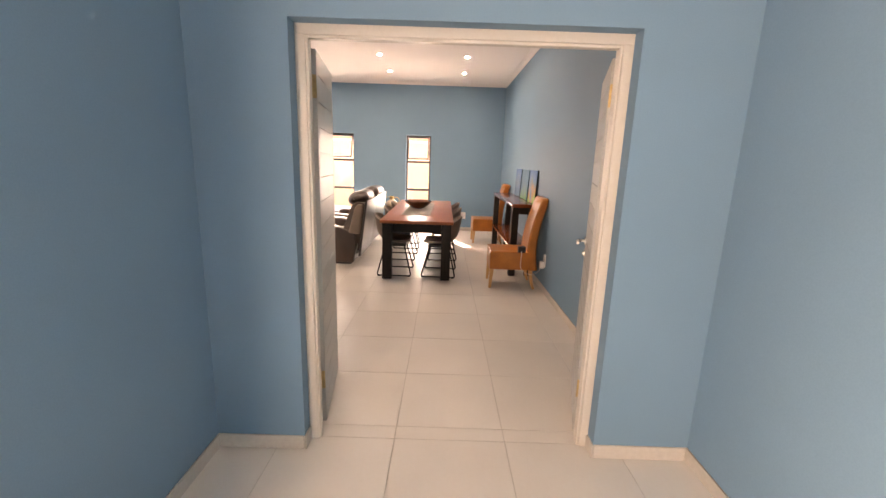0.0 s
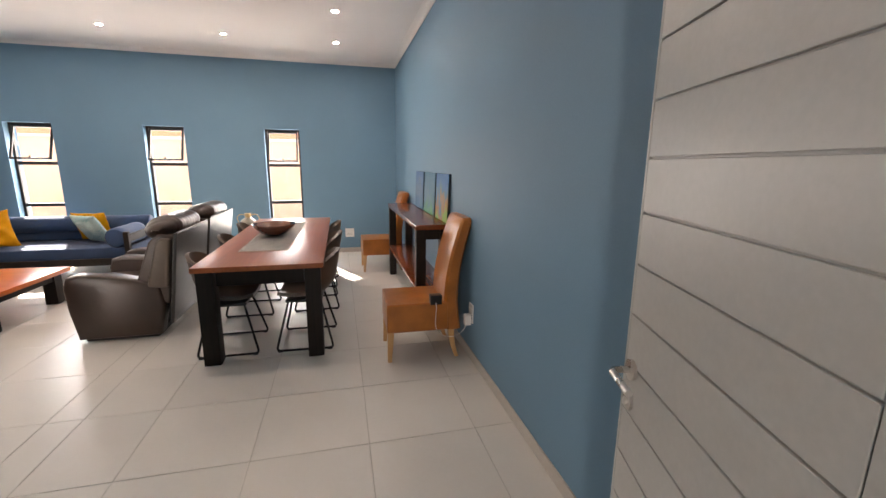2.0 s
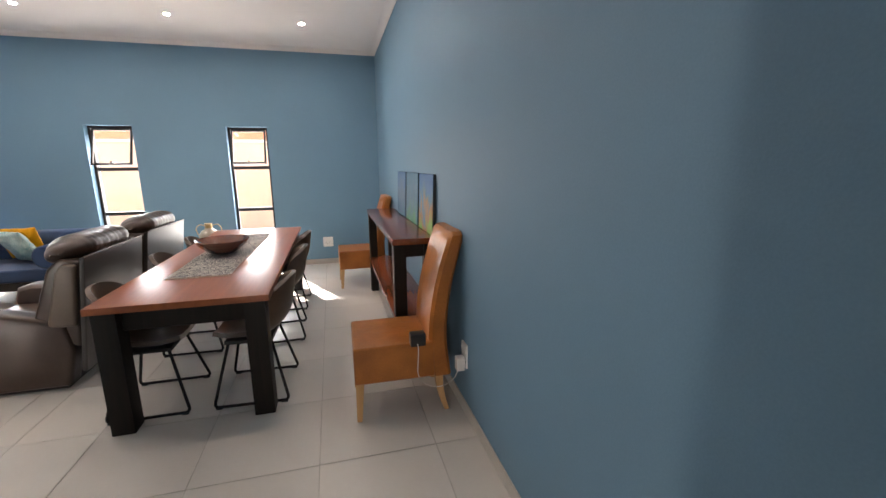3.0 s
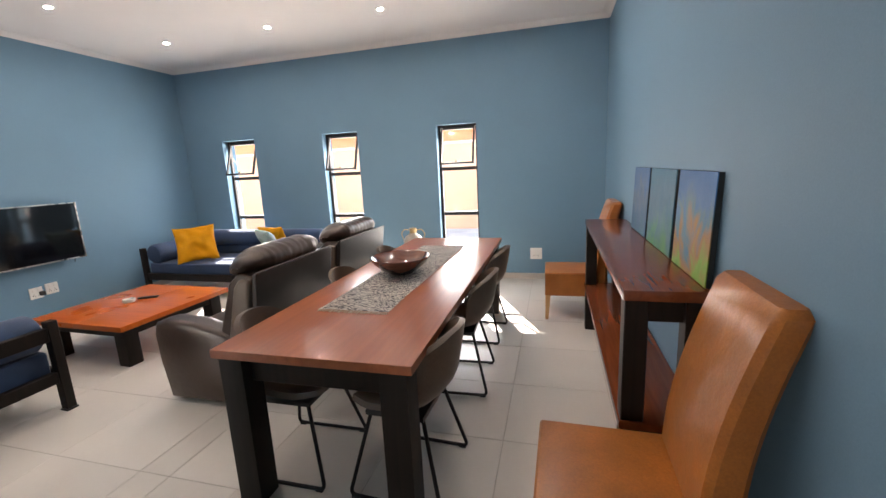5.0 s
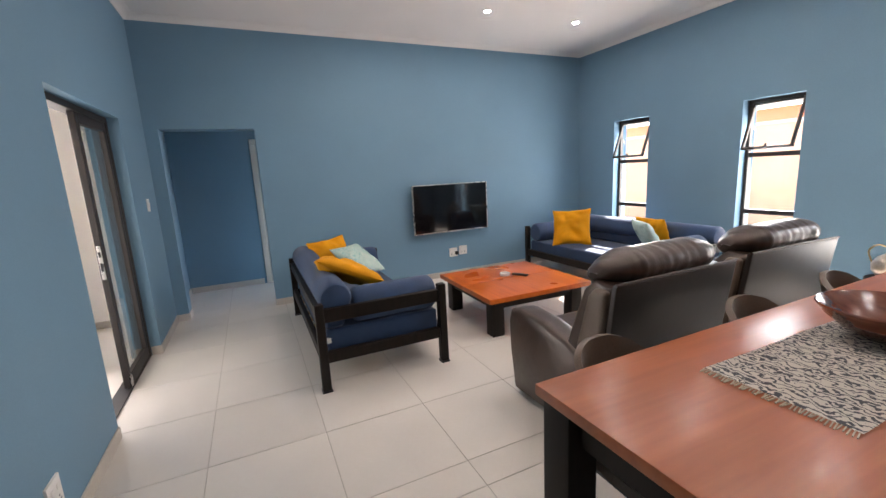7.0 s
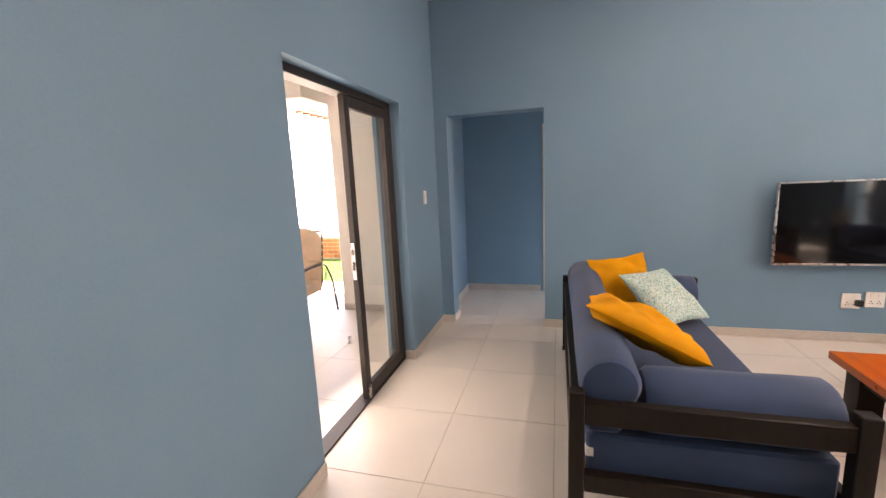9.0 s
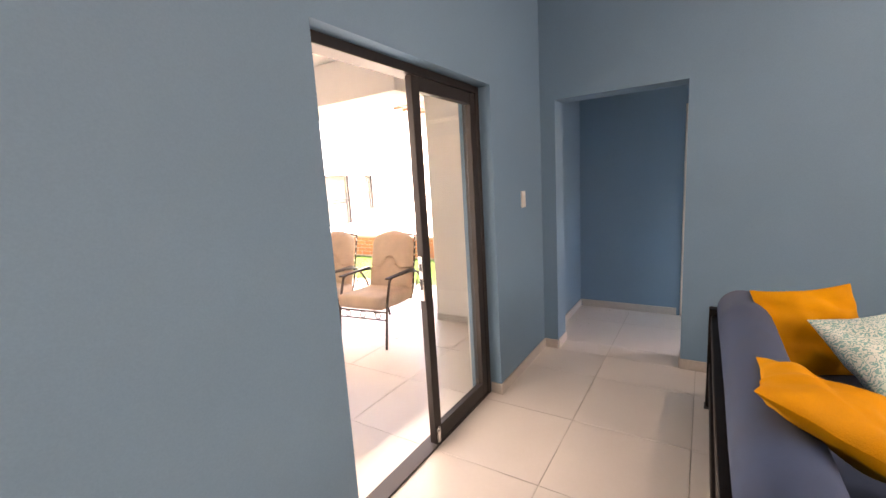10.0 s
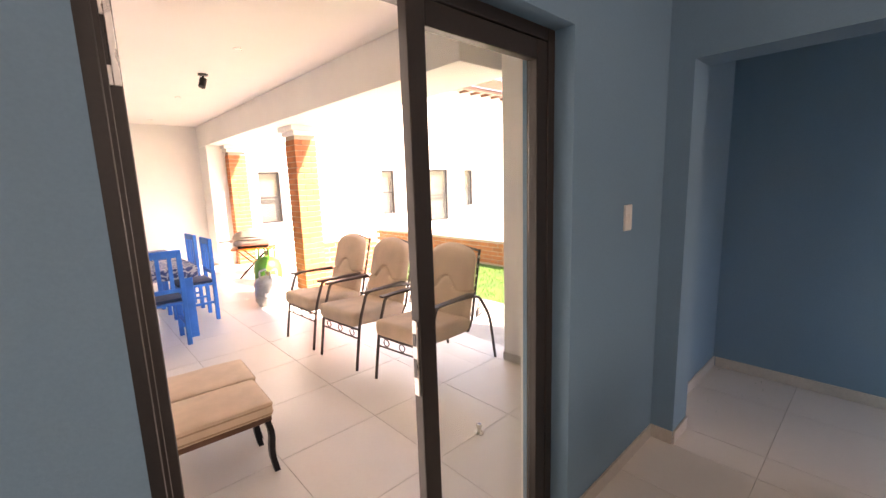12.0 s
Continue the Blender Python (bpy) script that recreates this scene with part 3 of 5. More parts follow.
bm = bmesh.new()
nx, ny, rw, rl = 10, 40, 0.41, 1.80
grid = [[None] * (ny + 1) for _ in range(nx + 1)]
for i in range(nx + 1):
    for j in range(ny + 1):
        u, v = i / nx - 0.5, j / ny - 0.5
        z = 0.003 + 0.0022 * noise.noise(Vector((u * 3, v * 9, 2.0)))
        grid[i][j] = bm.verts.new((u * rw + 0.006 * noise.noise(Vector((v * 6, 1.0, u))), v * rl, max(0.001, z)))
for i in range(nx):
    for j in range(ny):
        bm.faces.new((grid[i][j], grid[i + 1][j], grid[i + 1][j + 1], grid[i][j + 1]))
bmesh.ops.solidify(bm, geom=bm.faces[:], thickness=0.0025)
runner = thing("table_runner", "black and cream brocade table runner with fringed ends", "table runner", pose(-0.362, 7.18, TZ + 0.003, 0, 0, -0.8))
part("cloth", bm, RUNNER, runner)
FRINGE = material("cream fringe", (0.50, 0.44, 0.34), 0.9, 0, 0.15, 20, 200, 0.1)
for s in (-1, 1):
    bm = bmesh.new()
    for k in range(46):
        x = -rw / 2 + rw * (k + 0.5) / 46
        dx, ln = random.uniform(-0.008, 0.008), random.uniform(0.022, 0.036)
        tube(bm, [(x, s * rl / 2, 0.003), (x + dx * 0.5, s * (rl / 2 + ln * 0.5), 0.002), (x + dx, s * (rl / 2 + ln), 0.001)], 0.0022, 4)
    part("fringe", bm, FRINGE, runner)

bm = bmesh.new()
lathe(bm, [(0.055, 0.0), (0.075, 0.004), (0.13, 0.035), (0.185, 0.082), (0.214, 0.122), (0.212, 0.128), (0.204, 0.124), (0.172, 0.085), (0.118, 0.044), (0.06, 0.022), (0.02, 0.018)], 40)
solid("bowl", bm, wood("bowl wood", (0.085, 0.022, 0.012), (0.19, 0.06, 0.03), "X", 0.2, 0.4), "wide turned brown wooden bowl on the table runner", "bowl", at=pose(-0.385, 7.05, TZ + 0.0075))


# ---- dining chairs ----
def dining_chair(at):
    c = thing("dining_chair", "taupe leather bucket dining chair on black steel sled legs", "chair", at, "chairs round the dining table")
    # the shell faces -x of its own, the back stands at +x
    bm = bmesh.new()
    n, m = 14, 18
    rows = []
    for i in range(n + 1):
        s = i / n
        row = []
        for j in range(m + 1):
            v = 2 * j / m - 1
            if s < 0.5:
                q = s / 0.5
                x = -0.23 + 0.36 * q
                z = 0.455 - 0.02 * math.sin(q * math.pi) + 0.055 * abs(v) ** 3 * (0.3 + q * 0.7)
                half = 0.215 + 0.02 * q
            else:
                q = (s - 0.5) / 0.5
                a = q * 1.0
                x = 0.13 + 0.10 * math.sin(min(1, a * 2.2) * math.pi / 2) + 0.07 * max(0, a - 0.35) - 0.15 * abs(v) ** 2.2 * (0.35 + 0.65 * math.sin(a * math.pi))
                z = 0.455 + 0.36 * a ** 1.15 + 0.055 * abs(v) ** 3 * (1 - a)
                half = 0.235 - 0.055 * a ** 2
            edge = 1.0 if 0.12 < s < 0.9 else 1 - 0.18 * (abs(min(s - 0.12, 0)) / 0.12 + max(s - 0.9, 0) / 0.1)
            row.append(bm.verts.new((x, v * half * edge, z - (0.035 * abs(v) ** 3 * max(0, (s - 0.85) / 0.15)))))
        rows.append(row)
    for i in range(n):
        for j in range(m):
            bm.faces.new((rows[i][j], rows[i][j + 1], rows[i + 1][j + 1], rows[i + 1][j]))
    bmesh.ops.recalc_face_normals(bm, faces=bm.faces)
    bmesh.ops.solidify(bm, geom=bm.faces[:], thickness=0.028)
    part("seat_shell", bm, TAUPE, c, "taupe leather bucket shell")
    bm = bmesh.new()
    box(bm, -0.17, 0.12, -0.17, 0.17, 0.40, 0.425, 0.008, 2)
    part("seat_base", bm, BLACKP, c)
    for s in (-1, 1):
        bm = bmesh.new()
        y0, y1 = s * 0.15, s * 0.235
        tube(bm, bend([(-0.15, y0, 0.405), (-0.25, y1, 0.012), (0.205, y1, 0.012), (0.11, y0, 0.405)], 0.035), 0.0095, 8)
        part("sled_leg", bm, BLACKM, c)
        for fx in (-0.22, 0.175):
            part("foot_pad", boxed(fx - 0.02, fx + 0.02, y1 - 0.012, y1 + 0.012, 0.0, 0.014, 0.003, 1), BLACKP, c)
    for cx in (-0.15, 0.11):
        bm = bmesh.new()
        tube(bm, [(cx, -0.15, 0.40), (cx, 0.15, 0.40)], 0.008, 8)
        part("crossbar", bm, BLACKM, c)
    return c


first = dining_chair(pose(0.0, 6.11, 0, 0, 0, -3))
for m in (pose(0.03, 7.08, 0, 0, 0, 2), pose(0.025, 7.92, 0, 0, 0, -2), pose(-0.645, 6.12, 0, 0, 0, 180), pose(-0.65, 7.04, 0, 0, 0, 178), pose(-0.65, 7.88, 0, 0, 0, 182)):
    copy_thing(first, m)


# ---- high-backed chairs ----
def parsons_chair(at, label):
    c = thing("side_chair", label, "chair", at, "tan high-backed chairs")
    # own front looks to -x
    part("seat", boxed(-0.285, 0.20, -0.235, 0.235, 0.245, 0.475, 0.022, 3), TAN, c)
    bm = bmesh.new()
    n = 14
    prof = []
    for i in range(n + 1):
        s = i / n
        z = 0.245 + 0.865 * s
        x = 0.185 + 0.03 * math.sin(s * math.pi) * -1 + 0.155 * max(0, s - 0.2) ** 1.4 + (0.02 if s < 0.25 else 0.0) * 0
        th = 0.118 - 0.022 * s
        prof.append((x, z, th))
    rings = []
    for x, z, th in prof:
        w = 0.235 - 0.02 * ((z - 0.245) / 0.865)
        k = 0.02
        pts = [(x + k, -w), (x + th - k, -w), (x + th, -w + k), (x + th, w - k), (x + th - k, w), (x + k, w), (x, w - k), (x, -w + k)]
        rings.append([bm.verts.new((a, b, z)) for a, b in pts])
    x, z, th = prof[-1]
    pts = [(x + 0.03, -0.195), (x + th - 0.03, -0.195), (x + th - 0.015, -0.18), (x + th - 0.015, 0.18), (x + th - 0.03, 0.195), (x + 0.03, 0.195), (x + 0.015, 0.18), (x + 0.015, -0.18)]
    rings.append([bm.verts.new((a, b, z + 0.022)) for a, b in pts])
    for a, b in zip(rings, rings[1:]):
        for k in range(8):
            bm.faces.new((a[k], a[(k + 1) % 8], b[(k + 1) % 8], b[k]))
    bm.faces.new(list(reversed(rings[0])))
    bm.faces.new(rings[-1])
    part("backrest", bm, TAN, c)
    for sx in (-1, 1):
        for sy in (-1, 1):
            bm = bmesh.new()
            x0, y0 = (-0.255 if sx < 0 else 0.225), sy * 0.205
            rr = []
            for i in range(6):
                s = i / 5
                h = 0.024 - 0.009 * s
                ox = (0.0 if sx < 0 else 0.05 * s * s) - (0.012 * s if sx < 0 else 0)
                zz = 0.25 * (1 - s)
                rr.append([bm.verts.new((x0 + ox + a * h, y0 + b * h, zz)) for a, b in ((-1, -1), (1, -1), (1, 1), (-1, 1))])
            for a, b in zip(rr, rr[1:]):
                for k in range(4):
                    bm.faces.new((a[k], a[(k + 1) % 4], b[(k + 1) % 4], b[k]))
            bm.faces.new(rr[0])
            bm.faces.new(list(reversed(rr[-1])))
            part("leg", bm, PALEW, c)
    return c


parsons_chair(pose(0.895, 5.718, 0, 0, 0, -1), "tan leather high-backed chair with a black adapter on its seat")
parsons_chair(pose(0.865, 8.56, 0, 0, 0, 1), "tan leather high-backed chair beyond the console table")

ad = thing("power_adapter", "black plug-in adapter lying on the tan chair", "adapter", pose(0.985, 5.467, 0.475))
part("body", boxed(-0.05, 0.04, -0.035, 0.03, 0.0, 0.075, 0.008, 2), BLACKP, ad)
bm = bmesh.new()
tube(bm, bend([(-0.01, -0.03, 0.02), (-0.012, -0.07, 0.0), (-0.02, -0.058, -0.17), (0.03, -0.06, -0.24), (0.13, -0.055, -0.27), (0.22, -0.05, -0.22), (0.236, -0.05, -0.13)], 0.06), 0.0026, 6)
part("cable", bm, PLASTIC, ad, "thin white cable")

# ---- console table and canvases ----
t = thing("console_table", "long two-tier console table with dark legs and red-brown shelves", "console table", pose(1.10, 7.15, 0))
part("top", boxed(-0.165, 0.165, -1.07, 1.07, 0.955, 1.0, 0.005, 2), REDW, t)
part("shelf", boxed(-0.165, 0.165, -1.07, 1.07, 0.385, 0.42, 0.005, 2), REDW, t)
for sx in (-1, 1):
    for sy in (-1, 1):
        cx, cy = sx * 0.112, sy * 1.017
        part("leg", boxed(cx - 0.045, cx + 0.045, cy - 0.045, cy + 0.045, 0.42, 0.955, 0.004, 1), DARKW, t)
        part("foot", boxed(cx - 0.045, cx + 0.045, cy - 0.045, cy + 0.045, 0.0, 0.385, 0.004, 1), DARKW, t)
for sy in (-1, 1):
    part("end_rail", boxed(-0.067, 0.067, sy * 1.017 - 0.02, sy * 1.017 + 0.02, 0.86, 0.955, 0.003, 1), DARKW, t)
    part("end_rail", boxed(-0.067, 0.067, sy * 1.017 - 0.02, sy * 1.017 + 0.02, 0.29, 0.385, 0.003, 1), DARKW, t)


def canvas_paint(name, colours, seed):
    """Loose strokes of paint in a few colours, from sky to ground."""
    m = material(name, colours[0], 0.6, 0, 0.1, 8, 90, 0.2)
    nt = m.node_tree
    b = nt.nodes["Principled BSDF"]
    tc = nt.nodes.new("ShaderNodeTexCoord")
    mp = nt.nodes.new("ShaderNodeMapping")
    mp.inputs["Location"].default_value = (seed, seed * 2.0, 0)
    nz = nt.nodes.new("ShaderNodeTexNoise")
    nz.inputs["Scale"].default_value, nz.inputs["Detail"].default_value, nz.inputs["Distortion"].default_value = 4.2, 5, 1.5
    sp = nt.nodes.new("ShaderNodeSeparateXYZ")
    nt.links.new(tc.outputs["Object"], mp.inputs[0])
    nt.links.new(mp.outputs[0], nz.inputs["Vector"])
    nt.links.new(tc.outputs["Object"], sp.inputs[0])
    ma = nt.nodes.new("ShaderNodeMath")
    ma.operation, ma.inputs[1].default_value = "MULTIPLY_ADD", 1.5
    nt.links.new(sp.outputs["Z"], ma.inputs[0])
    nt.links.new(nz.outputs[0], ma.inputs[2])
    sub = nt.nodes.new("ShaderNodeMath")
    sub.operation, sub.inputs[1].default_value = "SUBTRACT", 0.30
    nt.links.new(ma.outputs[0], sub.inputs[0])
    ramp = nt.nodes.new("ShaderNodeValToRGB")
    els = ramp.color_ramp.elements
    while len(els) < len(colours):
        els.new(0.5)
    for k, col in enumerate(colours):
        els[k].position, els[k].color = 0.1 + 0.7 * k / (len(colours) - 1), (*col, 1)
    nt.links.new(sub.outputs[0], ramp.inputs[0])
    nt.links.new(ramp.outputs[0], b.inputs["Base Color"])
    return m


EDGE = material("dark canvas edge", (0.012, 0.02, 0.025), 0.7, 0, 0.2, 8, 200, 0.1)
sets = [
    (7.50, 0.49, ((0.02, 0.12, 0.18), (0.015, 0.09, 0.19), (0.06, 0.12, 0.19), (0.02, 0.10, 0.24))),
    (6.93, 0.55, ((0.04, 0.22, 0.07), (0.02, 0.14, 0.15), (0.015, 0.11, 0.19), (0.015, 0.12, 0.20))),
    (6.36, 0.48, ((0.09, 0.26, 0.02), (0.16, 0.31, 0.03), (0.27, 0.13, 0.03), (0.05, 0.15, 0.20), (0.015, 0.12, 0.30), (0.01, 0.11, 0.29))),
]
for k, (cy, wide, cols) in enumerate(sets):
    c = thing("canvas", ("blue abstract canvas", "teal and green abstract canvas", "green and blue landscape-like abstract canvas")[k] + " leaning on the console table", "painting", pose(1.232, cy, 1.003, 0, 2.0, 0), "canvases on the console")
    part("painted_face", boxed(0.0, 0.004, -wide / 2, wide / 2, 0.0, 0.445, 0.001, 1), canvas_paint("paint_%s" % "abc"[k], cols, 3.7 * k), c)
    part("stretcher", boxed(0.004, 0.025, -wide / 2, wide / 2, 0.0, 0.445, 0.002, 1), EDGE, c)


# ---- recliners ----
def recliner(at):
    """Own front looks to -x."""
    r = thing("recliner", "dark brown leather recliner armchair with a padded headrest", "armchair", at, "leather recliners")
    for s in (-1, 1):
        bm = bmesh.new()
        prof = [(-0.31, 0.03), (-0.355, 0.30), (-0.365, 0.50), (-0.34, 0.575), (-0.25, 0.60), (-0.02, 0.585), (0.20, 0.53), (0.34, 0.47), (0.37, 0.30), (0.31, 0.03)]
        ws = [0.0, 0.018, 0.045, 0.10, 0.145, 0.165, 0.175]
        off = [0.05, 0.018, 0.0, 0.0, 0.0, 0.018, 0.05]
        rings = []
        for w, o in zip(ws, off):
            ring = []
            for x, z in prof:
                cx, cz = -0.03, 0.28
                k = 1 - o * 1.6
                ring.append(bm.verts.new((cx + (x - cx) * k, s * (0.278 + w), max(0.03, cz + (z - cz) * k))))
            rings.append(ring)
        n = len(prof)
        for a, b in zip(rings, rings[1:]):
            for k in range(n):
                bm.faces.new((a[k], a[(k + 1) % n], b[(k + 1) % n], b[k]))
        bm.faces.new(list(reversed(rings[0])))
        bm.faces.new(rings[-1])
        bmesh.ops.subdivide_edges(bm, edges=bm.edges[:], cuts=1, use_grid_fill=True, smooth=0.6)
        part("arm", bm, HIDE, r)
    part("seat_cushion", boxed(-0.35, 0.20, -0.276, 0.276, 0.26, 0.46, 0.06, 4), HIDE, r)
    part("footrest_panel", boxed(-0.37, -0.33, -0.27, 0.27, 0.06, 0.40, 0.018, 3), HIDE, r)
    part("base", boxed(-0.28, 0.28, -0.40, 0.40, 0.0, 0.06, 0.006, 1), BLACKP, r)

    def slab(x0, z0, x1, z1, thick, half, bev, mat, name, label=""):
        d = Vector((x1 - x0, 0, z1 - z0))
        ln = d.length
        bm = boxed(-thick / 2, thick / 2, -half, half, 0, ln, bev, 4)
        tilt = math.atan2(x1 - x0, z1 - z0)
        bmesh.ops.transform(bm, matrix=Matrix.Translation((x0, 0, z0)) @ Matrix.Rotation(tilt, 4, "Y"), verts=bm.verts[:])
        return part(name, bm, mat, r, label)

    def wedge(prof, y0, y1, bev, mat, name, label=""):
        """A side profile (x, z) drawn out across the chair."""
        bm = bmesh.new()
        a = [bm.verts.new((x, y0, z)) for x, z in prof]
        b = [bm.verts.new((x, y1, z)) for x, z in prof]
        bm.faces.new(a)
        bm.faces.new(list(reversed(b)))
        for k in range(len(prof)):
            q = (k + 1) % len(prof)
            bm.faces.new((a[q], a[k], b[k], b[q]))
        bmesh.ops.recalc_face_normals(bm, faces=bm.faces[:])
        bmesh.ops.bevel(bm, geom=bm.edges[:], offset=bev, segments=3, profile=0.6, affect="EDGES")
        return part(name, bm, mat, r, label)

    wedge([(0.12, 0.40), (0.29, 0.86), (0.37, 0.93), (0.485, 0.905), (0.405, 0.30)], -0.425, 0.425, 0.025, HIDE, "backrest")
    slab(0.408, 0.13, 0.512, 0.93, 0.03, 0.447, 0.012, HIDEB, "back_panel", "smooth near-black leather back panel")
    for s in (-1, 1):
        ys = sorted((s * 0.365, s * 0.453))
        wedge([(0.245, 0.46), (0.345, 0.84), (0.385, 0.89), (0.470, 0.89), (0.415, 0.46)], ys[0], ys[1], 0.024, WING, "back_wing", "taupe leather side strip")
    bm = bmesh.new()
    n, m = 60, 28
    rings = []
    for i in range(n + 1):
        s = i / n
        y = -0.425 + 0.85 * s
        e = min(1, 4.5 * min(s, 1 - s)) ** 0.45
        ring = []
        for k in range(m):
            a = k * math.tau / m
            fold = 0.005 * noise.noise(Vector((s * 22, math.cos(a) * 1.3, math.sin(a) * 1.3))) + 0.003 * noise.noise(Vector((s * 45, math.cos(a) * 2.0, 7.0)))
            gather = 0.0015 * math.sin(s * 48 + 2.0 * math.sin(a)) * max(0.0, -math.sin(a) + 0.35)
            ring.append(bm.verts.new((0.362 + (0.152 * e + fold + gather) * math.cos(a) + 0.03 * math.sin(a), y, 0.958 + (0.108 * e + fold + gather) * math.sin(a))))
        rings.append(ring)
    for a, b in zip(rings, rings[1:]):
        for k in range(m):
            bm.faces.new((a[k], a[(k + 1) % m], b[(k + 1) % m], b[k]))
    bm.faces.new(list(reversed(rings[0])))
    bm.faces.new(rings[-1])
    part("headrest", bm, HIDE, r, "puffed creased leather headrest")
    bm = bmesh.new()
    tube(bm, [(0.522, -0.445, 0.932), (0.525, 0.0, 0.936), (0.522, 0.445, 0.932)], 0.009, 8)
    part("piping", bm, HIDE, r)
    return r


rec = recliner(pose(-1.60, 6.862, 0, 0, 0, 0))
copy_thing(rec, pose(-1.62, 7.98, 0, 0, 0, -2))

# ---- coffee table ----
t = thing("coffee_table", "low square orange-varnished coffee table on thick dark legs", "coffee table", pose(-3.215, 7.28, 0, 0, 0, -1.5))
part("tabletop", boxed(-0.545, 0.0, -0.56, 0.56, 0.335, 0.38, 0.005, 2), ORANGEW, t)
part("tabletop", boxed(0.002, 0.55, -0.56, 0.56, 0.335, 0.38, 0.005, 2), ORANGEW, t)
for sx in (-1, 1):
    for sy in (-1, 1):
        cx, cy = sx * 0.425, sy * 0.44
        part("leg", boxed(cx - 0.06, cx + 0.06, cy - 0.06, cy + 0.06, 0, 0.335, 0.008, 2), DARKW, t)
for s in (-1, 1):
    part("apron", boxed(-0.38, 0.38, s * 0.46 - 0.02, s * 0.46 + 0.02, 0.255, 0.335, 0.003, 1), DARKW, t)
    part("apron", boxed(s * 0.45 - 0.02, s * 0.45 + 0.02, -0.39, 0.39, 0.255, 0.335, 0.003, 1), DARKW, t)
bm = bmesh.new()
lathe(bm, [(0.045, 0.0), (0.052, 0.004), (0.055, 0.03), (0.05, 0.032), (0.046, 0.012), (0.01, 0.010)], 24)
solid("ashtray", bm, PLASTIC, "small round white ashtray on the coffee table", "ashtray", at=pose(-3.30, 7.27, 0.382))
rc = thing("remote_control", "slim black remote control on the coffee table", "remote control", pose(-3.22, 7.40, 0.382, 0, 0, -60))
part("body", boxed(-0.022, 0.022, -0.085, 0.085, 0.0, 0.018, 0.006, 2), BLACKP, rc)
bm = bmesh.new()
for i in range(3):
    for j in range(5):
        box(bm, -0.014 + i * 0.011, -0.008 + i * 0.011, -0.05 + j * 0.02, -0.041 + j * 0.02, 0.0175, 0.0195)
part("buttons", bm, material("grey rubber", (0.08, 0.08, 0.08), 0.7), rc)


# ---- daybed sofas ----
def daybed(length, at, label):
    """Own seat looks to +y; ends at x = +-length/2; depth 0.98."""
    d = thing("daybed", label, "sofa", at, "navy daybed sofas")
    hx, y0, y1 = length / 2, -0.49, 0.49
    for sx in (-1, 1):
        for y in (y0 + 0.03, y1 - 0.03):
            x = sx * (hx - 0.03)
            bm = boxed(x - 0.03, x + 0.03, y - 0.03, y + 0.03, 0.012, 0.64, 0.004, 1)
            part("post", bm, DARKW, d)
            part("foot", boxed(x - 0.036, x + 0.036, y - 0.036, y + 0.036, 0.0, 0.012, 0.002, 1), BLACKP, d)
        x = sx * (hx - 0.03)
        part("end_rail", boxed(x - 0.022, x + 0.022, y0 + 0.06, y1 - 0.06, 0.505, 0.60, 0.004, 1), DARKW, d)
        part("end_rail", boxed(x - 0.022, x + 0.022, y0 + 0.06, y1 - 0.06, 0.21, 0.29, 0.004, 1), DARKW, d)
    for y in (y0 + 0.03, y1 - 0.03):
        part("side_rail", boxed(-hx + 0.06, hx - 0.06, y - 0.02, y + 0.02, 0.21, 0.30, 0.004, 1), DARKW, d)
    part("back_rail", boxed(-hx + 0.06, hx - 0.06, y0 + 0.01, y0 + 0.05, 0.52, 0.60, 0.004, 1), DARKW, d)
    bm = bmesh.new()
    for k in range(9):
        x = -hx + 0.15 + k * (length - 0.3) / 8
        box(bm, x - 0.035, x + 0.035, y0 + 0.05, y1 - 0.05, 0.225, 0.243)
    part("slats", bm, PALEW, d)
    part("mattress", boxed(-hx + 0.07, hx - 0.07, y0 + 0.07, y1 - 0.055, 0.245, 0.43, 0.03, 3), NAVY, d, "thick navy canvas mattress")
    part("back_cushion", boxed(-hx + 0.07, hx - 0.07, y0 + 0.065, y0 + 0.21, 0.43, 0.62, 0.05, 3), NAVY, d)
    bm = bmesh.new()
    roll(bm, (-hx + 0.03, y0 + 0.155, 0.652), (hx - 0.045, y0 + 0.155, 0.652), 0.117)
    part("back_bolster", bm, NAVYL, d, "long round navy bolster")
    for sx in (-1, 1):
        bm = bmesh.new()
        roll(bm, (sx * (hx - 0.17), y0 + 0.28, 0.555), (sx * (hx - 0.17), y1 - 0.05, 0.555), 0.13)
        part("arm_bolster", bm, NAVYL, d, "round navy arm bolster")
    part("label_tab", boxed(hx - 0.10, hx - 0.069, y0 + 0.068, y0 + 0.10, 0.33, 0.37, 0.002, 1), PLASTIC, d)
    return d


daybed(1.94, pose(-3.51, 5.74, 0), "navy daybed sofa with dark frame in front of the television wall")
daybed(2.32, pose(-3.53, 9.03, 0, 0, 0, 180), "navy daybed sofa with dark frame under the windows")


def cushion(mat, w, seed, m, label):
    ob = solid("scatter_cushion", pillow(w, w, 0.16, seed, wrinkle=0.022 if mat is YELLOW else 0.012), mat, label, "cushion", at=m, group="scatter cushions")
    md = ob.modifiers.new("smooth", "SUBSURF")
    md.levels = md.render_levels = 1
    return ob


def laid(at, across, up):
    """A pose from a centre and two edge directions."""
    u = Vector(across).normalized()
    v = (Vector(up) - u * u.dot(Vector(up))).normalized()
    m = Matrix((u, v, u.cross(v))).transposed().to_4x4()
    m.translation = Vector(at)
    return m


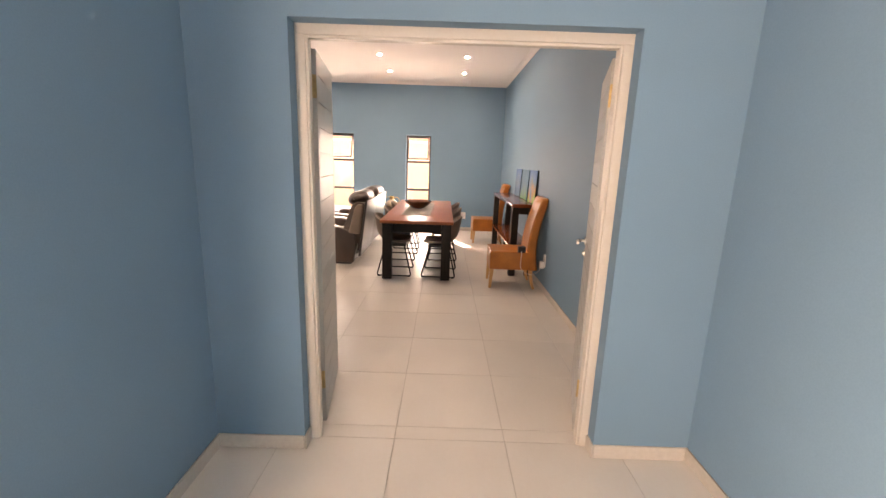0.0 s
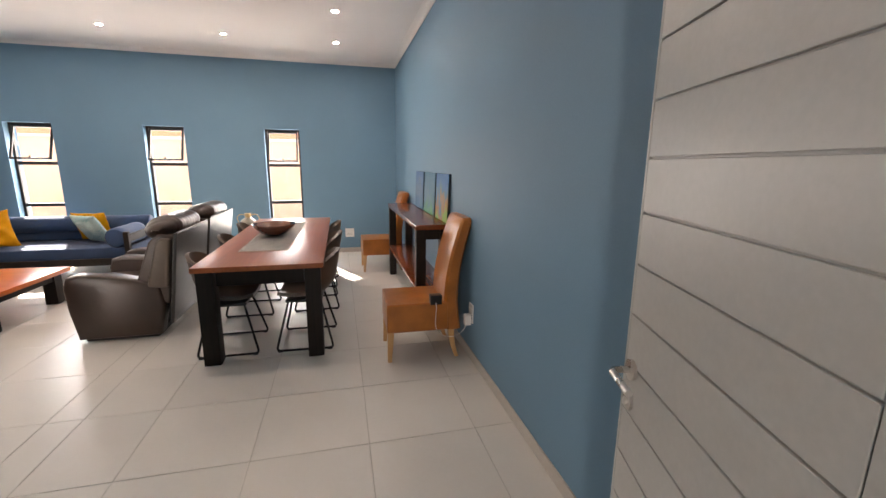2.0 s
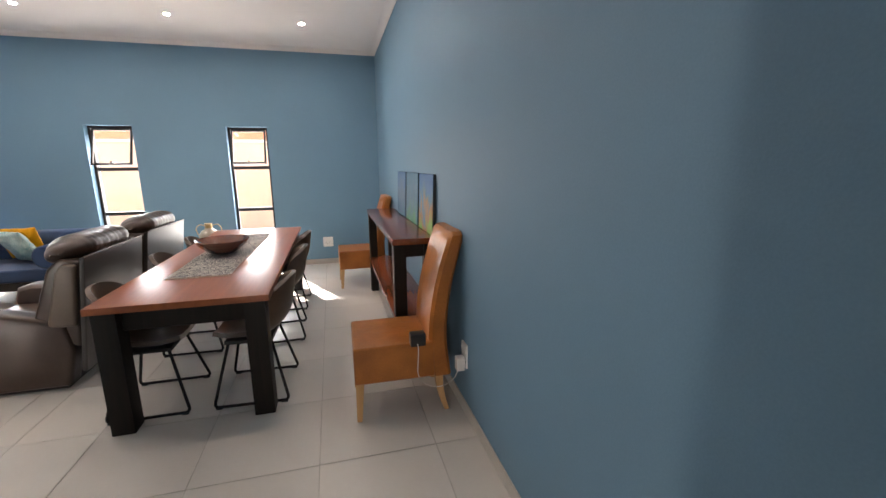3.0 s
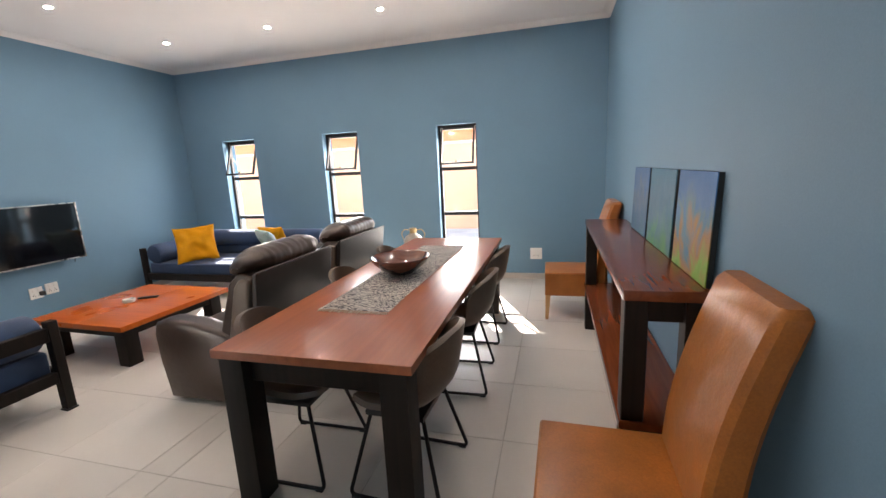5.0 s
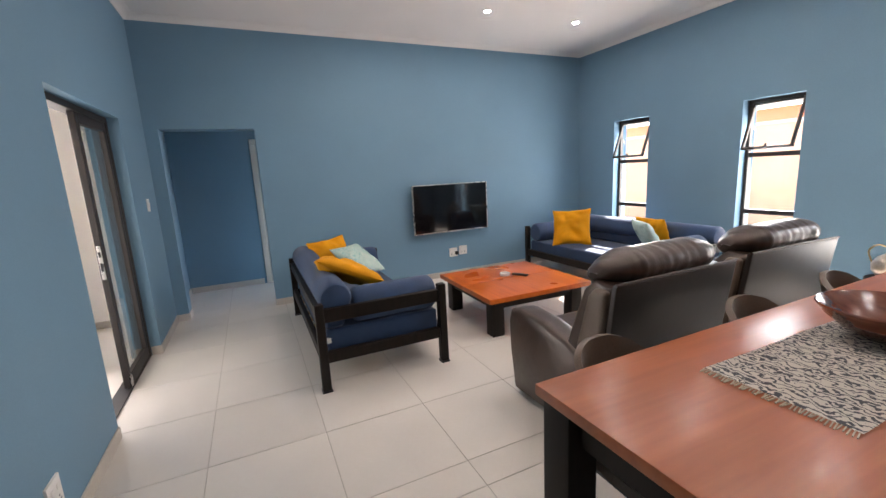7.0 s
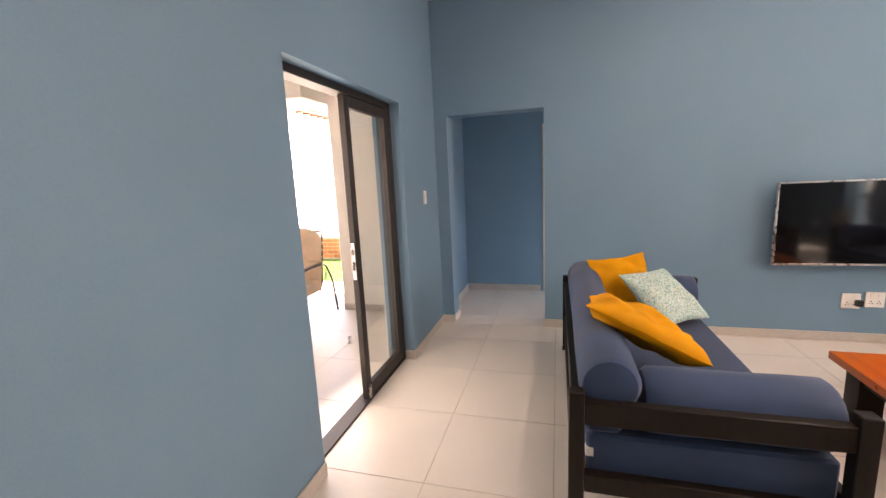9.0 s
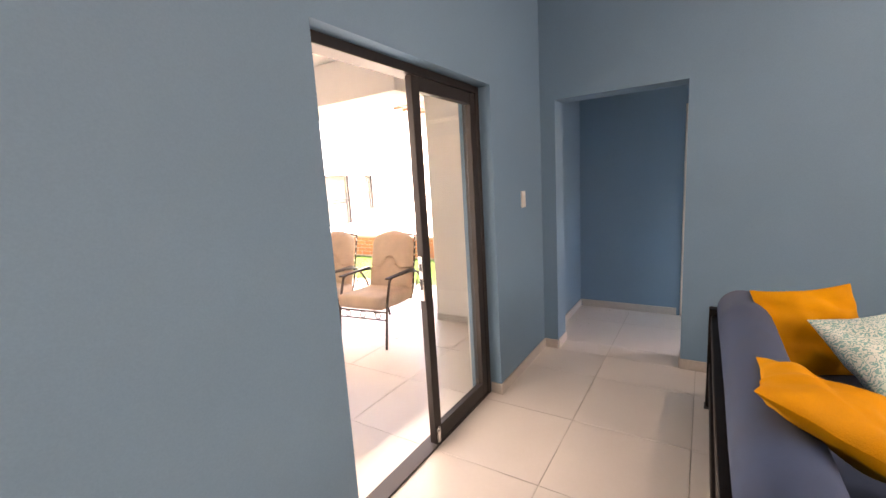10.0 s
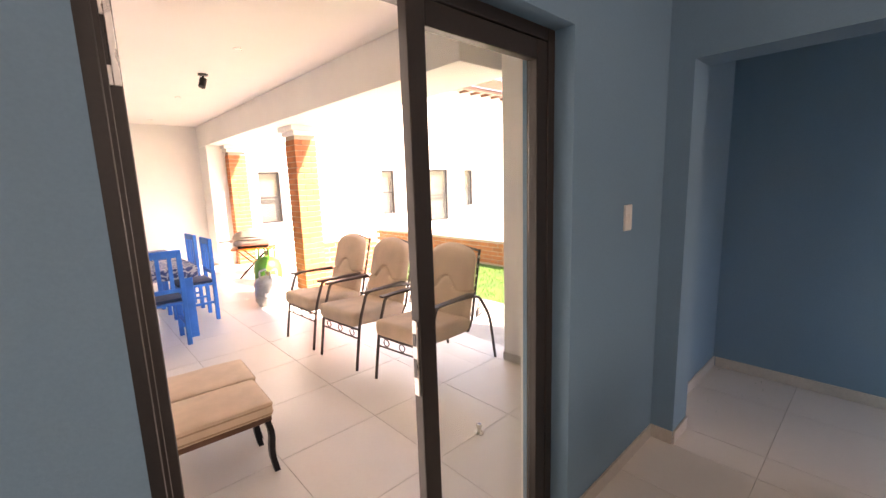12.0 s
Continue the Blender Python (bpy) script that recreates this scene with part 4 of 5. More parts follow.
cushion(YELLOW, 0.47, 1.0, laid((-4.215, 5.68, 0.635), (-0.37, 0.926, 0.068), (-0.401, -0.225, 0.888)), "mustard yellow velvet cushion upright on the daybed")
cushion(AQUA, 0.47, 5.0, laid((-3.99, 5.90, 0.620), (-0.651, 0.758, -0.032), (-0.62, -0.507, 0.599)), "aqua damask cushion leaning on the daybed")
ACROSS, AWAY = Vector((0.81, 0.57, -0.135)), Vector((-0.57, 0.69, -0.42))
cushion(YELLOW, 0.56, 9.0, laid((-3.10, 5.60, 0.725), ACROSS + AWAY, AWAY - ACROSS), "mustard yellow velvet cushion slumped over the arm of the daybed")
cushion(YELLOW, 0.52, 13.0, laid((-4.0, 8.80, 0.665), (0.732, 0.679, 0.051), (-0.32, 0.277, 0.906)), "mustard yellow velvet cushion upright on the window daybed")
cushion(YELLOW, 0.44, 17.0, pose(-3.06, 9.20, 0.64, -68, 0, -6), "mustard yellow velvet cushion behind the aqua cushion")
cushion(AQUA, 0.46, 21.0, pose(-2.98, 9.0, 0.63, -60, 0, -30), "aqua damask cushion against the arm bolster")

# ---- television ----
tv = thing("television", "wall-mounted flat television with a thin silver bezel", "television", pose(XL + 0.11, 7.442, 0.99))
part("screen", boxed(-0.005, 0.006, -0.552, 0.552, -0.315, 0.318, 0.001, 1), SCREEN, tv)
bm = bmesh.new()
for y0, y1, z0, z1 in ((-0.566, -0.553, -0.33, 0.33), (0.553, 0.566, -0.33, 0.33), (-0.553, 0.553, 0.319, 0.33), (-0.553, 0.553, -0.33, -0.316)):
    box(bm, -0.02, 0.011, y0, y1, z0, z1, 0.003, 1)
part("bezel", bm, STEEL, tv, "thin silver bezel")
part("housing", boxed(-0.05, -0.006, -0.54, 0.54, -0.31, 0.31, 0.012, 2), BLACKP, tv)
part("wall_bracket", boxed(-0.107, -0.051, -0.2, 0.2, -0.15, 0.15, 0.004, 1), BLACKM, tv)
bm = bmesh.new()
tube(bm, [(-0.02, 0.45, -0.33), (-0.03, 0.45, -0.37)], 0.005, 6)
part("sensor", bm, BLACKP, tv)


# ---- sockets and switch ----
def plate(name, at, w, h, label, kind):
    """A cover plate in its own xz plane, looking to -y."""
    p = thing(name, label, "switch" if kind == "switch" else "wall socket", at)
    part("cover", boxed(-w / 2, w / 2, -0.011, 0.0, -h / 2, h / 2, 0.003, 2), PLASTIC, p)
    bm = bmesh.new()
    if kind == "switch":
        box(bm, -0.012, 0.012, -0.018, -0.011, -0.022, 0.022, 0.003, 1)
        part("rocker", bm, PLASTIC, p)
    else:
        for x in (-0.026, 0.026):
            part("rocker", boxed(x - 0.012, x + 0.012, -0.016, -0.011, 0.02, 0.045, 0.002, 1), PLASTIC, p)
        for x, z in ((-0.026, -0.012), (-0.036, -0.03), (-0.016, -0.03), (0.026, -0.012), (0.036, -0.03), (0.016, -0.03)):
            part("pin_hole", boxed(x - 0.004, x + 0.004, -0.0118, -0.0105, z - 0.004, z + 0.004, 0), BLACKP, p)
    return p


plate("wall_socket", pose(0.44, YF, 0.345), 0.15, 0.15, "square white double wall socket above the skirting", "socket")
plate("wall_socket", pose(XR, 5.44, 0.385, 0, 0, -90), 0.09, 0.15, "white wall socket with a plugged-in white charger", "socket")
plate("wall_socket", pose(XL, 7.49, 0.345, 0, 0, 90), 0.125, 0.125, "white wall socket with a black plug under the television", "socket")
plate("wall_socket", pose(XL, 7.645, 0.36, 0, 0, 90), 0.125, 0.125, "white wall socket under the television", "socket")
plate("wall_socket", pose(-1.815, YS1, 0.245, 0, 0, 180), 0.12, 0.15, "white wall socket low beside the sliding door", "socket")
plate("light_switch", pose(-4.53, YS1, 1.315, 0, 0, 180), 0.068, 0.12, "slim white light switch by the sliding door", "switch")
plug = thing("plug", "black plug in the socket under the television", "plug", pose(XL + 0.016, 7.53, 0.335))
part("plug_body", boxed(0.0, 0.04, -0.022, 0.022, -0.025, 0.025, 0.008, 2), BLACKP, plug)
plug = thing("charger_plug", "white charger plugged into the wall socket", "plug", pose(XR - 0.014, 5.43, 0.35))
part("plug_body", boxed(-0.05, 0.0, -0.026, 0.026, -0.055, 0.03, 0.008, 2), PLASTIC, plug)


# ---- downlights ----
def downlight(at):
    d = thing("downlight", "small recessed ceiling downlight switched on", "ceiling light", at, "recessed downlights")
    bm = bmesh.new()
    lathe(bm, [(0.030, 0.0), (0.030, -0.004), (0.041, -0.005), (0.044, 0.0)], 20)
    part("ring", bm, PLASTIC, d)
    bm = bmesh.new()
    lathe(bm, [(0.0285, -0.001), (0.0285, -0.0035), (0.004, -0.0045)], 16)
    part("lamp", bm, LED, d, "glowing led lamp")
    return d


dl0 = downlight(pose(-3.84, 8.70, H - 0.0005))
for i, x in enumerate((-3.84, -2.42, -1.065, 0.32)):
    for j, y in enumerate((8.70, 7.48, 6.26)):
        if i or j:
            copy_thing(dl0, pose(x, y, H - 0.0005))

# ---- ornamental jug on a stand in the corner behind the recliners ----
st_ = thing("side_table", "small dark round side table behind the recliner", "side table", pose(-1.09, 9.35, 0))
bm = bmesh.new()
lathe(bm, [(0.155, 0.47), (0.16, 0.475), (0.16, 0.49), (0.155, 0.495)], 28)
part("top", bm, DARKW, st_)
bm = bmesh.new()
lathe(bm, [(0.13, 0.0), (0.13, 0.015), (0.03, 0.03), (0.022, 0.25), (0.03, 0.47)], 20)
part("pedestal", bm, DARKW, st_)
jug = thing("jug", "round tarnished brass jug with two looped handles", "jug", pose(-1.09, 9.35, 0.496))
bm = bmesh.new()
lathe(bm, [(0.06, 0.0), (0.09, 0.01), (0.125, 0.06), (0.13, 0.11), (0.10, 0.165), (0.055, 0.195), (0.045, 0.21)], 28)
part("body", bm, material("tarnished silvered brass", (0.36, 0.31, 0.25), 0.3, 0.7, 0.2, 14, 100, 0.08), jug)
bm = bmesh.new()
lathe(bm, [(0.045, 0.21), (0.047, 0.265), (0.05, 0.27), (0.042, 0.27), (0.03, 0.266)], 24)
part("neck", bm, BRASS, jug, "brass neck")
for s in (-1, 1):
    bm = bmesh.new()
    tube(bm, bend([(s * 0.045, 0, 0.24), (s * 0.11, 0, 0.26), (s * 0.165, 0, 0.20), (s * 0.125, 0, 0.10)], 0.05), 0.006, 8)
    part("handle", bm, BRASS, jug)

# ---- patio outside the sliding door ----
PX0, PX1, PY0 = -5.42, -1.32, -4.6
PZ, BZ = 2.74, 2.34
BRICK = material("red facing brick", (0.42, 0.145, 0.055), 0.85, 0, 0.2, 6, 120, 0.2, per_object=0.18)
MORTAR = material("pale mortar", (0.46, 0.38, 0.30), 0.9, 0, 0.12, 12, 200, 0.2)
GRASS = material("lawn", (0.075, 0.16, 0.022), 0.9, 0, 0.3, 3, 60, 0.4)
PAVE = material("pale concrete paving", (0.60, 0.53, 0.45), 0.9, 0, 0.15, 2, 60, 0.2)
PEACH = material("peach plaster", (0.76, 0.41, 0.23), 0.85, 0, 0.1, 1.2, 60, 0.15)
ROOFM = material("terracotta roof tile", (0.30, 0.13, 0.075), 0.8, 0, 0.25, 6, 60, 0.2)
SAND = material("sand canvas", (0.64, 0.49, 0.36), 0.85, 0, 0.1, 6, 350, 0.2, 0.003)
GREYST = material("grey-brown coated steel", (0.11, 0.085, 0.07), 0.4, 0.6, 0.2, 8, 120, 0.05)
BROWNW = wood("mid brown wood", (0.10, 0.045, 0.022), (0.18, 0.085, 0.042), "X", 0.4, 0.1)
BLUEP = material("bright blue painted wood", (0.014, 0.18, 0.62), 0.45, 0, 0.15, 6, 90, 0.05)

solid("ceiling_patio", boxed(PX0, -1.0, PY0 - 0.2, YS0, PZ, PZ + 0.12, 0), CEIL, "flat white patio ceiling", "ceiling", "structure", smooth=False)
solid("beam", boxed(-5.42, -4.78, PY0, 2.75, BZ, PZ, 0.006, 1), WHITE, "white plastered edge beam of the patio roof", "beam", "structure")
bm = bmesh.new()
box(bm, -5.55, -1.0, PY0 - 0.2, PY0, 0, PZ)
wall("wall_patio_south", bm, "white plastered wall at the end of the patio", WHITE)
solid("pier", boxed(-5.42, -4.78, PY0, PY0 + 0.55, 0, BZ, 0.01, 1), WHITE, "white plastered pier at the patio end", "pier", "structure")
solid("pier", boxed(-5.62, -5.20, 2.78, YS0, 0, PZ, 0.01, 1), WHITE, "white plastered pier beside the sliding door", "pier", "structure")
baseboard(-5.20, -5.189, 2.78, YS0)
bm = bmesh.new()
box(bm, -1.52, -1.36, PY0, -0.15, 0, PZ)
box(bm, -1.52, -1.36, 1.35, YS0, 0, PZ)
box(bm, -1.52, -1.36, -0.15, 1.35, 0, 0.45)
box(bm, -1.52, -1.36, -0.15, 1.35, 2.25, PZ)
wall("wall_patio_east", bm, "plain white plastered house wall along the patio", WHITE)
bm = bmesh.new()
box(bm, SLIDE[1], -1.52, YS0 - 0.012, YS0, 0, PZ)
box(bm, -5.235, SLIDE[0], YS0 - 0.012, YS0, 0, PZ)
box(bm, SLIDE[0], SLIDE[1], YS0 - 0.012, YS0, SLIDE[2], PZ)
wall("wall_patio_north", bm, "white plastered outer face round the sliding door", WHITE)

brick_me = finish(boxed(-0.109, 0.109, -0.052, 0.052, -0.034, 0.034, 0.004, 1), "brick", BRICK)


def brick_post(name, x, y, n_wide, z1, label):
    """A square brick pier, two half-lapped bricks a course."""
    p = solid(name, boxed(x - 0.152, x + 0.152, y - 0.152, y + 0.152, 0, z1, 0), MORTAR, label, "column", "structure")
    z, course = 0.04, 0
    while z + 0.036 < z1:
        m = 1 if course % 2 else -1
        for dx, dy, turn in ((-0.052 * m, 0.109, 0), (0.109, 0.052 * m, 90), (0.052 * m, -0.109, 0), (-0.109, -0.052 * m, 90)):
            b = new("brick", brick_me)
            b.parent = p
            b.matrix_basis = pose(x + dx, y + dy, z, 0, 0, turn)
        z += 0.077
        course += 1
    return p


brick_post("column", -5.24, -0.92, 2, BZ - 0.13, "square red brick patio column")
brick_post("column", -5.26, -4.0, 2, BZ - 0.13, "square red brick patio column by the end wall")
for y in (-0.92, -4.0):
    bm = bmesh.new()
    box(bm, -5.50, -5.02, y - 0.24, y + 0.24, BZ - 0.07, BZ, 0.005, 1)
    box(bm, -5.46, -5.06, y - 0.20, y + 0.20, BZ - 0.13, BZ - 0.07, 0.005, 1)
    solid("capital", bm, WHITE, "white plastered stepped column cap", "column cap", "structure")


def brick_wall(name, x0, x1, y0, y1, z1, label, along):
    w = solid(name, boxed(x0, x1, y0, y1, -0.05, z1, 0), MORTAR, label, "low wall", "structure")
    z, c = 0.035, 0
    while z + 0.03 < z1 + 0.02:
        a, b = (y0, y1) if along == "y" else (x0, x1)
        v = a + (0.11 if c % 2 else 0.0)
        while v < b:
            k = new("brick", brick_me)
            k.parent = w
            k.matrix_basis = pose((x0 + x1) / 2 + ((x1 - x0) / 2 - 0.048), v, z, 0, 0, 90) if along == "y" else pose(v, y1 - 0.048, z)
            v += 0.228
        z += 0.077
        c += 1
    return w


brick_wall("garden_wall", -8.5, -8.28, -3.6, 3.2, 0.42, "low red brick garden wall across the lawn", "y")
brick_wall("garden_wall", -6.45, -5.45, -1.30, -1.10, 0.60, "low red brick wall beside the column", "x")

bm = bmesh.new()
box(bm, -90, 90, -90, 90, -0.30, -0.112)
solid("ground", bm, PAVE, "pale concrete ground round the house", "ground", "structure", smooth=False)
bm = bmesh.new()
box(bm, -8.28, -5.42, -3.9, 8.5, -0.11, -0.035)
solid("lawn", bm, GRASS, "short green lawn beside the patio", "lawn", "structure", smooth=False)
verts, faces = [], []
rng = np.random.default_rng(4)
for k in range(9000):
    gx, gy = rng.uniform(-8.27, -5.43), rng.uniform(-3.5, 4.5)
    a, h, w = rng.uniform(0, math.tau), rng.uniform(0.02, 0.05), 0.005
    lx, ly = rng.normal(0, 0.012, 2)
    n = len(verts)
    verts += [(gx - w * math.cos(a), gy - w * math.sin(a), -0.036), (gx + w * math.cos(a), gy + w * math.sin(a), -0.036), (gx + lx, gy + ly, -0.036 + h)]
    faces.append((n, n + 1, n + 2))
me = bpy.data.meshes.new("grass")
me.from_pydata(verts, [], faces)
me.materials.append(GRASS)
tagged(new("grass", me), "short green grass blades on the lawn", "grass", kind="stuff")

# ---- house across the lawn ----
FY = -6.5
h = thing("house", "white plastered neighbouring wing with small windows and a tiled roof", "house", pose(0, 0, 0))
wins = [(-7.12, -6.53, 0.55, 1.93), (-10.98, -10.44, 0.5, 1.95), (-13.47, -12.05, 0.1, 1.97), (-14.83, -14.3, 0.55, 1.95)]
xs = [-22.0] + [v for w in sorted(wins) for v in w[:2]] + [-5.6]
for i in range(0, len(xs), 2):
    part("wall", boxed(xs[i], xs[i + 1], FY - 0.25, FY, -0.11, 4.85, 0), WHITE, h, smooth=False)
for a, b, c, d in wins:
    part("wall_below_window", boxed(a, b, FY - 0.25, FY, -0.11, c, 0), WHITE, h, smooth=False)
    part("wall_above_window", boxed(a, b, FY - 0.25, FY, d, 4.85, 0), WHITE, h, smooth=False)
# Dark colour stands in for the unlit rooms behind the panes.
ROOM_SHADE = material("dark sheet for room shade", (0.13, 0.12, 0.11), 0.9, 0, 0.25, 2, 40, 0.05)
for a, b, c, d in wins:
    bm = bmesh.new()
    f = 0.05
    m_ = (c + d) / 2
    for q in ((a, a + f, c, d), (b - f, b, c, d), (a + f, b - f, c, c + f), (a + f, b - f, d - f, d), (a + f, b - f, m_ - 0.025, m_ + 0.025)):
        box(bm, q[0], q[1], FY - 0.14, FY - 0.09, q[2], q[3], 0.003, 1)
    w = part("window", bm, BRONZE, h)
    part("pane", boxed(a + f, b - f, FY - 0.12, FY - 0.115, c + f, d - f, 0), GLASS, w)
    # Sheet close behind the glass, its dark colour imitating the shade indoors.
    part("shade_sheet", boxed(a, b, FY - 0.24, FY - 0.235, c, d, 0), ROOM_SHADE, w)
bm = bmesh.new()
box(bm, -22.5, -5.3, FY - 0.1, FY + 0.55, 4.85, 4.91)
part("soffit", bm, TRIM, h)
part("fascia", boxed(-22.5, -5.3, FY + 0.56, FY + 0.59, 4.76, 4.93, 0.004, 1), BROWNW, h, "brown timber fascia board")
for k in range(28):
    x = -22.0 + 0.6 * k
    part("rafter_tail", boxed(x, x + 0.06, FY + 0.02, FY + 0.555, 4.75, 4.845, 0.004, 1), BROWNW, h)
bm = bmesh.new()
v = [bm.verts.new(p) for p in ((-22.6, FY + 0.7, 4.92), (-5.2, FY + 0.7, 4.92), (-5.2, FY - 4.5, 7.15), (-22.6, FY - 4.5, 7.15))]
bm.faces.new(v)
bmesh.ops.solidify(bm, geom=bm.faces[:], thickness=0.12)
part("roof", bm, ROOFM, h, smooth=False)


# ---- patio chairs ----
def garden_chair(at):
    """Own front looks to +x."""
    c = thing("garden_chair", "sand-cushioned high-backed garden armchair with a bent steel frame", "garden chair", at, "cushioned patio armchairs")
    bm = boxed(-0.02, 0.56, -0.25, 0.25, 0.335, 0.46, 0.055, 5)
    bmesh.ops.subdivide_edges(bm, edges=[e for e in bm.edges if e.calc_length() > 0.2], cuts=6, use_grid_fill=True)
    for v in bm.verts:
        u, w = v.co.x / 0.56, v.co.y / 0.25
        v.co.z += 0.04 * u ** 2 - 0.05 * max(0.0, u - 0.8) - 0.005 + (0.012 * (1 - w * w) * math.sin(max(0.0, min(1.0, u)) * math.pi) if v.co.z > 0.4 else 0.0)
    part("seat_cushion", bm, SAND, c)
    bm = bmesh.new()
    n, m = 44, 24
    for side in (1, -1):
        g = []
        for i in range(n + 1):
            s = i / n
            row = []
            for j in range(m + 1):
                v = 2 * j / m - 1
                arch = 0.05 * (1 - v * v) * max(0, (s - 0.8) / 0.2)
                z = 0.40 + 0.56 * s + arch
                x = 0.02 - 0.15 * s
                puff = (max(0, (1 - v ** 6) * (1 - (2 * s - 1) ** 8))) ** 0.5
                seam = abs(s - (0.52 + 0.10 * math.cos(min(1.0, abs(v) / 0.55) * math.pi)  + 0.03 * max(0.0, abs(v) - 0.55)))
                dip = 0.030 * math.exp(-(seam / 0.016) ** 2)
                o = 0.062 * puff - dip
                half = (0.258 - 0.015 * s) * (1 - 0.22 * max(0.0, (s - 0.82) / 0.18) ** 2.2 - 0.08 * max(0.0, (0.1 - s) / 0.1) ** 2)
                row.append(bm.verts.new((x + side * o if side > 0 else x - 0.045 * puff, v * half, z)))
            g.append(row)
        for i in range(n):
            for j in range(m):
                bm.faces.new((g[i][j], g[i + 1][j], g[i + 1][j + 1], g[i][j + 1]))
    bmesh.ops.remove_doubles(bm, verts=bm.verts, dist=0.004)
    part("back_cushion", bm, SAND, c, "sand canvas back cushion with a scalloped seam")
    for s in (-1, 1):
        y = s * 0.265
        bm = bmesh.new()
        tube(bm, bend([(0.56, y, 0.0), (0.50, y, 0.40), (0.42, y, 0.62), (0.36, y, 0.635), (0.05, y, 0.62), (-0.10, y, 0.60), (-0.25, y, 0.40), (-0.33, y, 0.0)], 0.10), 0.012, 8)
        part("leg_loop", bm, GREYST, c)
        part("armrest", boxed(0.0, 0.46, y - 0.026, y + 0.026, 0.628, 0.645, 0.008, 2), GREYST, c)
        bm = bmesh.new()
        tube(bm, [(0.03, s * 0.245, 0.33), (-0.03, s * 0.245, 0.42), (-0.18, s * 0.225, 0.96)], 0.011, 8)
        part("back_post", bm, GREYST, c)
        bm = bmesh.new()
        for k in range(7):
            z = 0.44 + 0.075 * k
            tube(bm, [(-0.035 - 0.0205 * k, s * 0.232, z), (-0.02 - 0.0205 * k, s * 0.246, z + 0.03)], 0.004, 4)
        part("lacing", bm, PLASTIC, c)
    bm = bmesh.new()
    tube(bm, [(0.51, -0.265, 0.335), (0.51, 0.265, 0.335)], 0.009, 8)
    tube(bm, [(0.523, -0.265, 0.265), (0.523, 0.265, 0.265)], 0.007, 8)
    part("front_rail", bm, GREYST, c)
    for yy in (-0.17, 0.0, 0.17):
        bm = bmesh.new()
        tube(bm, [(0.517, yy + 0.03 * math.cos(q * math.tau / 10), 0.30 + 0.028 * math.sin(q * math.tau / 10)) for q in range(10)], 0.0045, 5, True)
        part("scroll", bm, GREYST, c)
    bm = bmesh.new()
    tube(bm, [(0.03, -0.245, 0.335), (0.03, 0.245, 0.335)], 0.009, 8)
    part("seat_rail", bm, GREYST, c)
    bm = bmesh.new()
    tube(bm, [(-0.177, -0.226, 0.95), (-0.187, 0, 0.985), (-0.177, 0.226, 0.95)], 0.01, 8)
    part("back_rail", bm, GREYST, c)
    for s in (-1, 1):
        bm = bmesh.new()
        for q in range(4):
            tube(bm, [(-0.21 + 0.03 * q, s * 0.264, 0.46 + 0.035 * q), (-0.05 - 0.005 * q, s * 0.262, 0.43 + 0.012 * q)], 0.005, 5)
        part("side_fan", bm, GREYST, c)
    return c


gc = garden_chair(pose(-4.832, 2.47, 0, 0, 0, 7))
copy_thing(gc, pose(-4.744, 1.732, 0, 0, 0, 5))
copy_thing(gc, pose(-4.706, 1.07, 0, 0, 0, 3))


def ottoman(at):
    o = thing("ottoman", "sand-cushioned footstool on curved dark legs", "footstool", at, "patio footstools")
    bm = boxed(-0.30, 0.30, -0.178, 0.178, 0.325, 0.41, 0.034, 4)
    bmesh.ops.subdivide_edges(bm, edges=[e for e in bm.edges if e.calc_length() > 0.2], cuts=8, use_grid_fill=True)
    for v in bm.verts:
        if v.co.z > 0.38:
            v.co.z += 0.016 * (1 - (v.co.x / 0.3) ** 2) * (1 - (v.co.y / 0.18) ** 2) + 0.004 * noise.noise(v.co * 9)
    part("cushion", bm, SAND, o)
    bm = bmesh.new()
    for z in (0.345, 0.388):
        tube(bm, bend([(0.0, -0.179, z), (-0.301, -0.179, z), (-0.301, 0.179, z), (0.301, 0.179, z), (0.301, -0.179, z), (0.0, -0.179, z)], 0.035), 0.004, 5)
    part("piping", bm, material("tan piping", (0.40, 0.28, 0.19), 0.8), o)
    part("frame", boxed(-0.29, 0.29, -0.165, 0.165, 0.295, 0.325, 0.004, 1), BROWNW, o, "brown wooden apron")
    for sx in (-1, 1):
        for sy in (-1, 1):
            bm = bmesh.new()
            x, y = sx * 0.265, sy * 0.145
            pts = [(x, y, 0.31), (x + sx * 0.022, y, 0.22), (x + sx * 0.008, y, 0.11), (x + sx * 0.028, y, 0.0)]
            rr = []
            for p in bend(pts, 0.06, 4):
                rr.append([bm.verts.new((p.x + a * 0.014, p.y + b * 0.02, max(0, p.z))) for a, b in ((-1, -1), (1, -1), (1, 1), (-1, 1))])
            for a, b in zip(rr, rr[1:]):
                for k in range(4):
                    bm.faces.new((a[k], a[(k + 1) % 4], b[(k + 1) % 4], b[k]))
            bm.faces.new(rr[0])
            bm.faces.new(list(reversed(rr[-1])))
            part("leg", bm, BLACKM, o)
    return o


ot = ottoman(pose(-2.99, 2.605, 0, 0, 0, -3))
copy_thing(ot, pose(-3.03, 2.235, 0, 0, 0, -4))

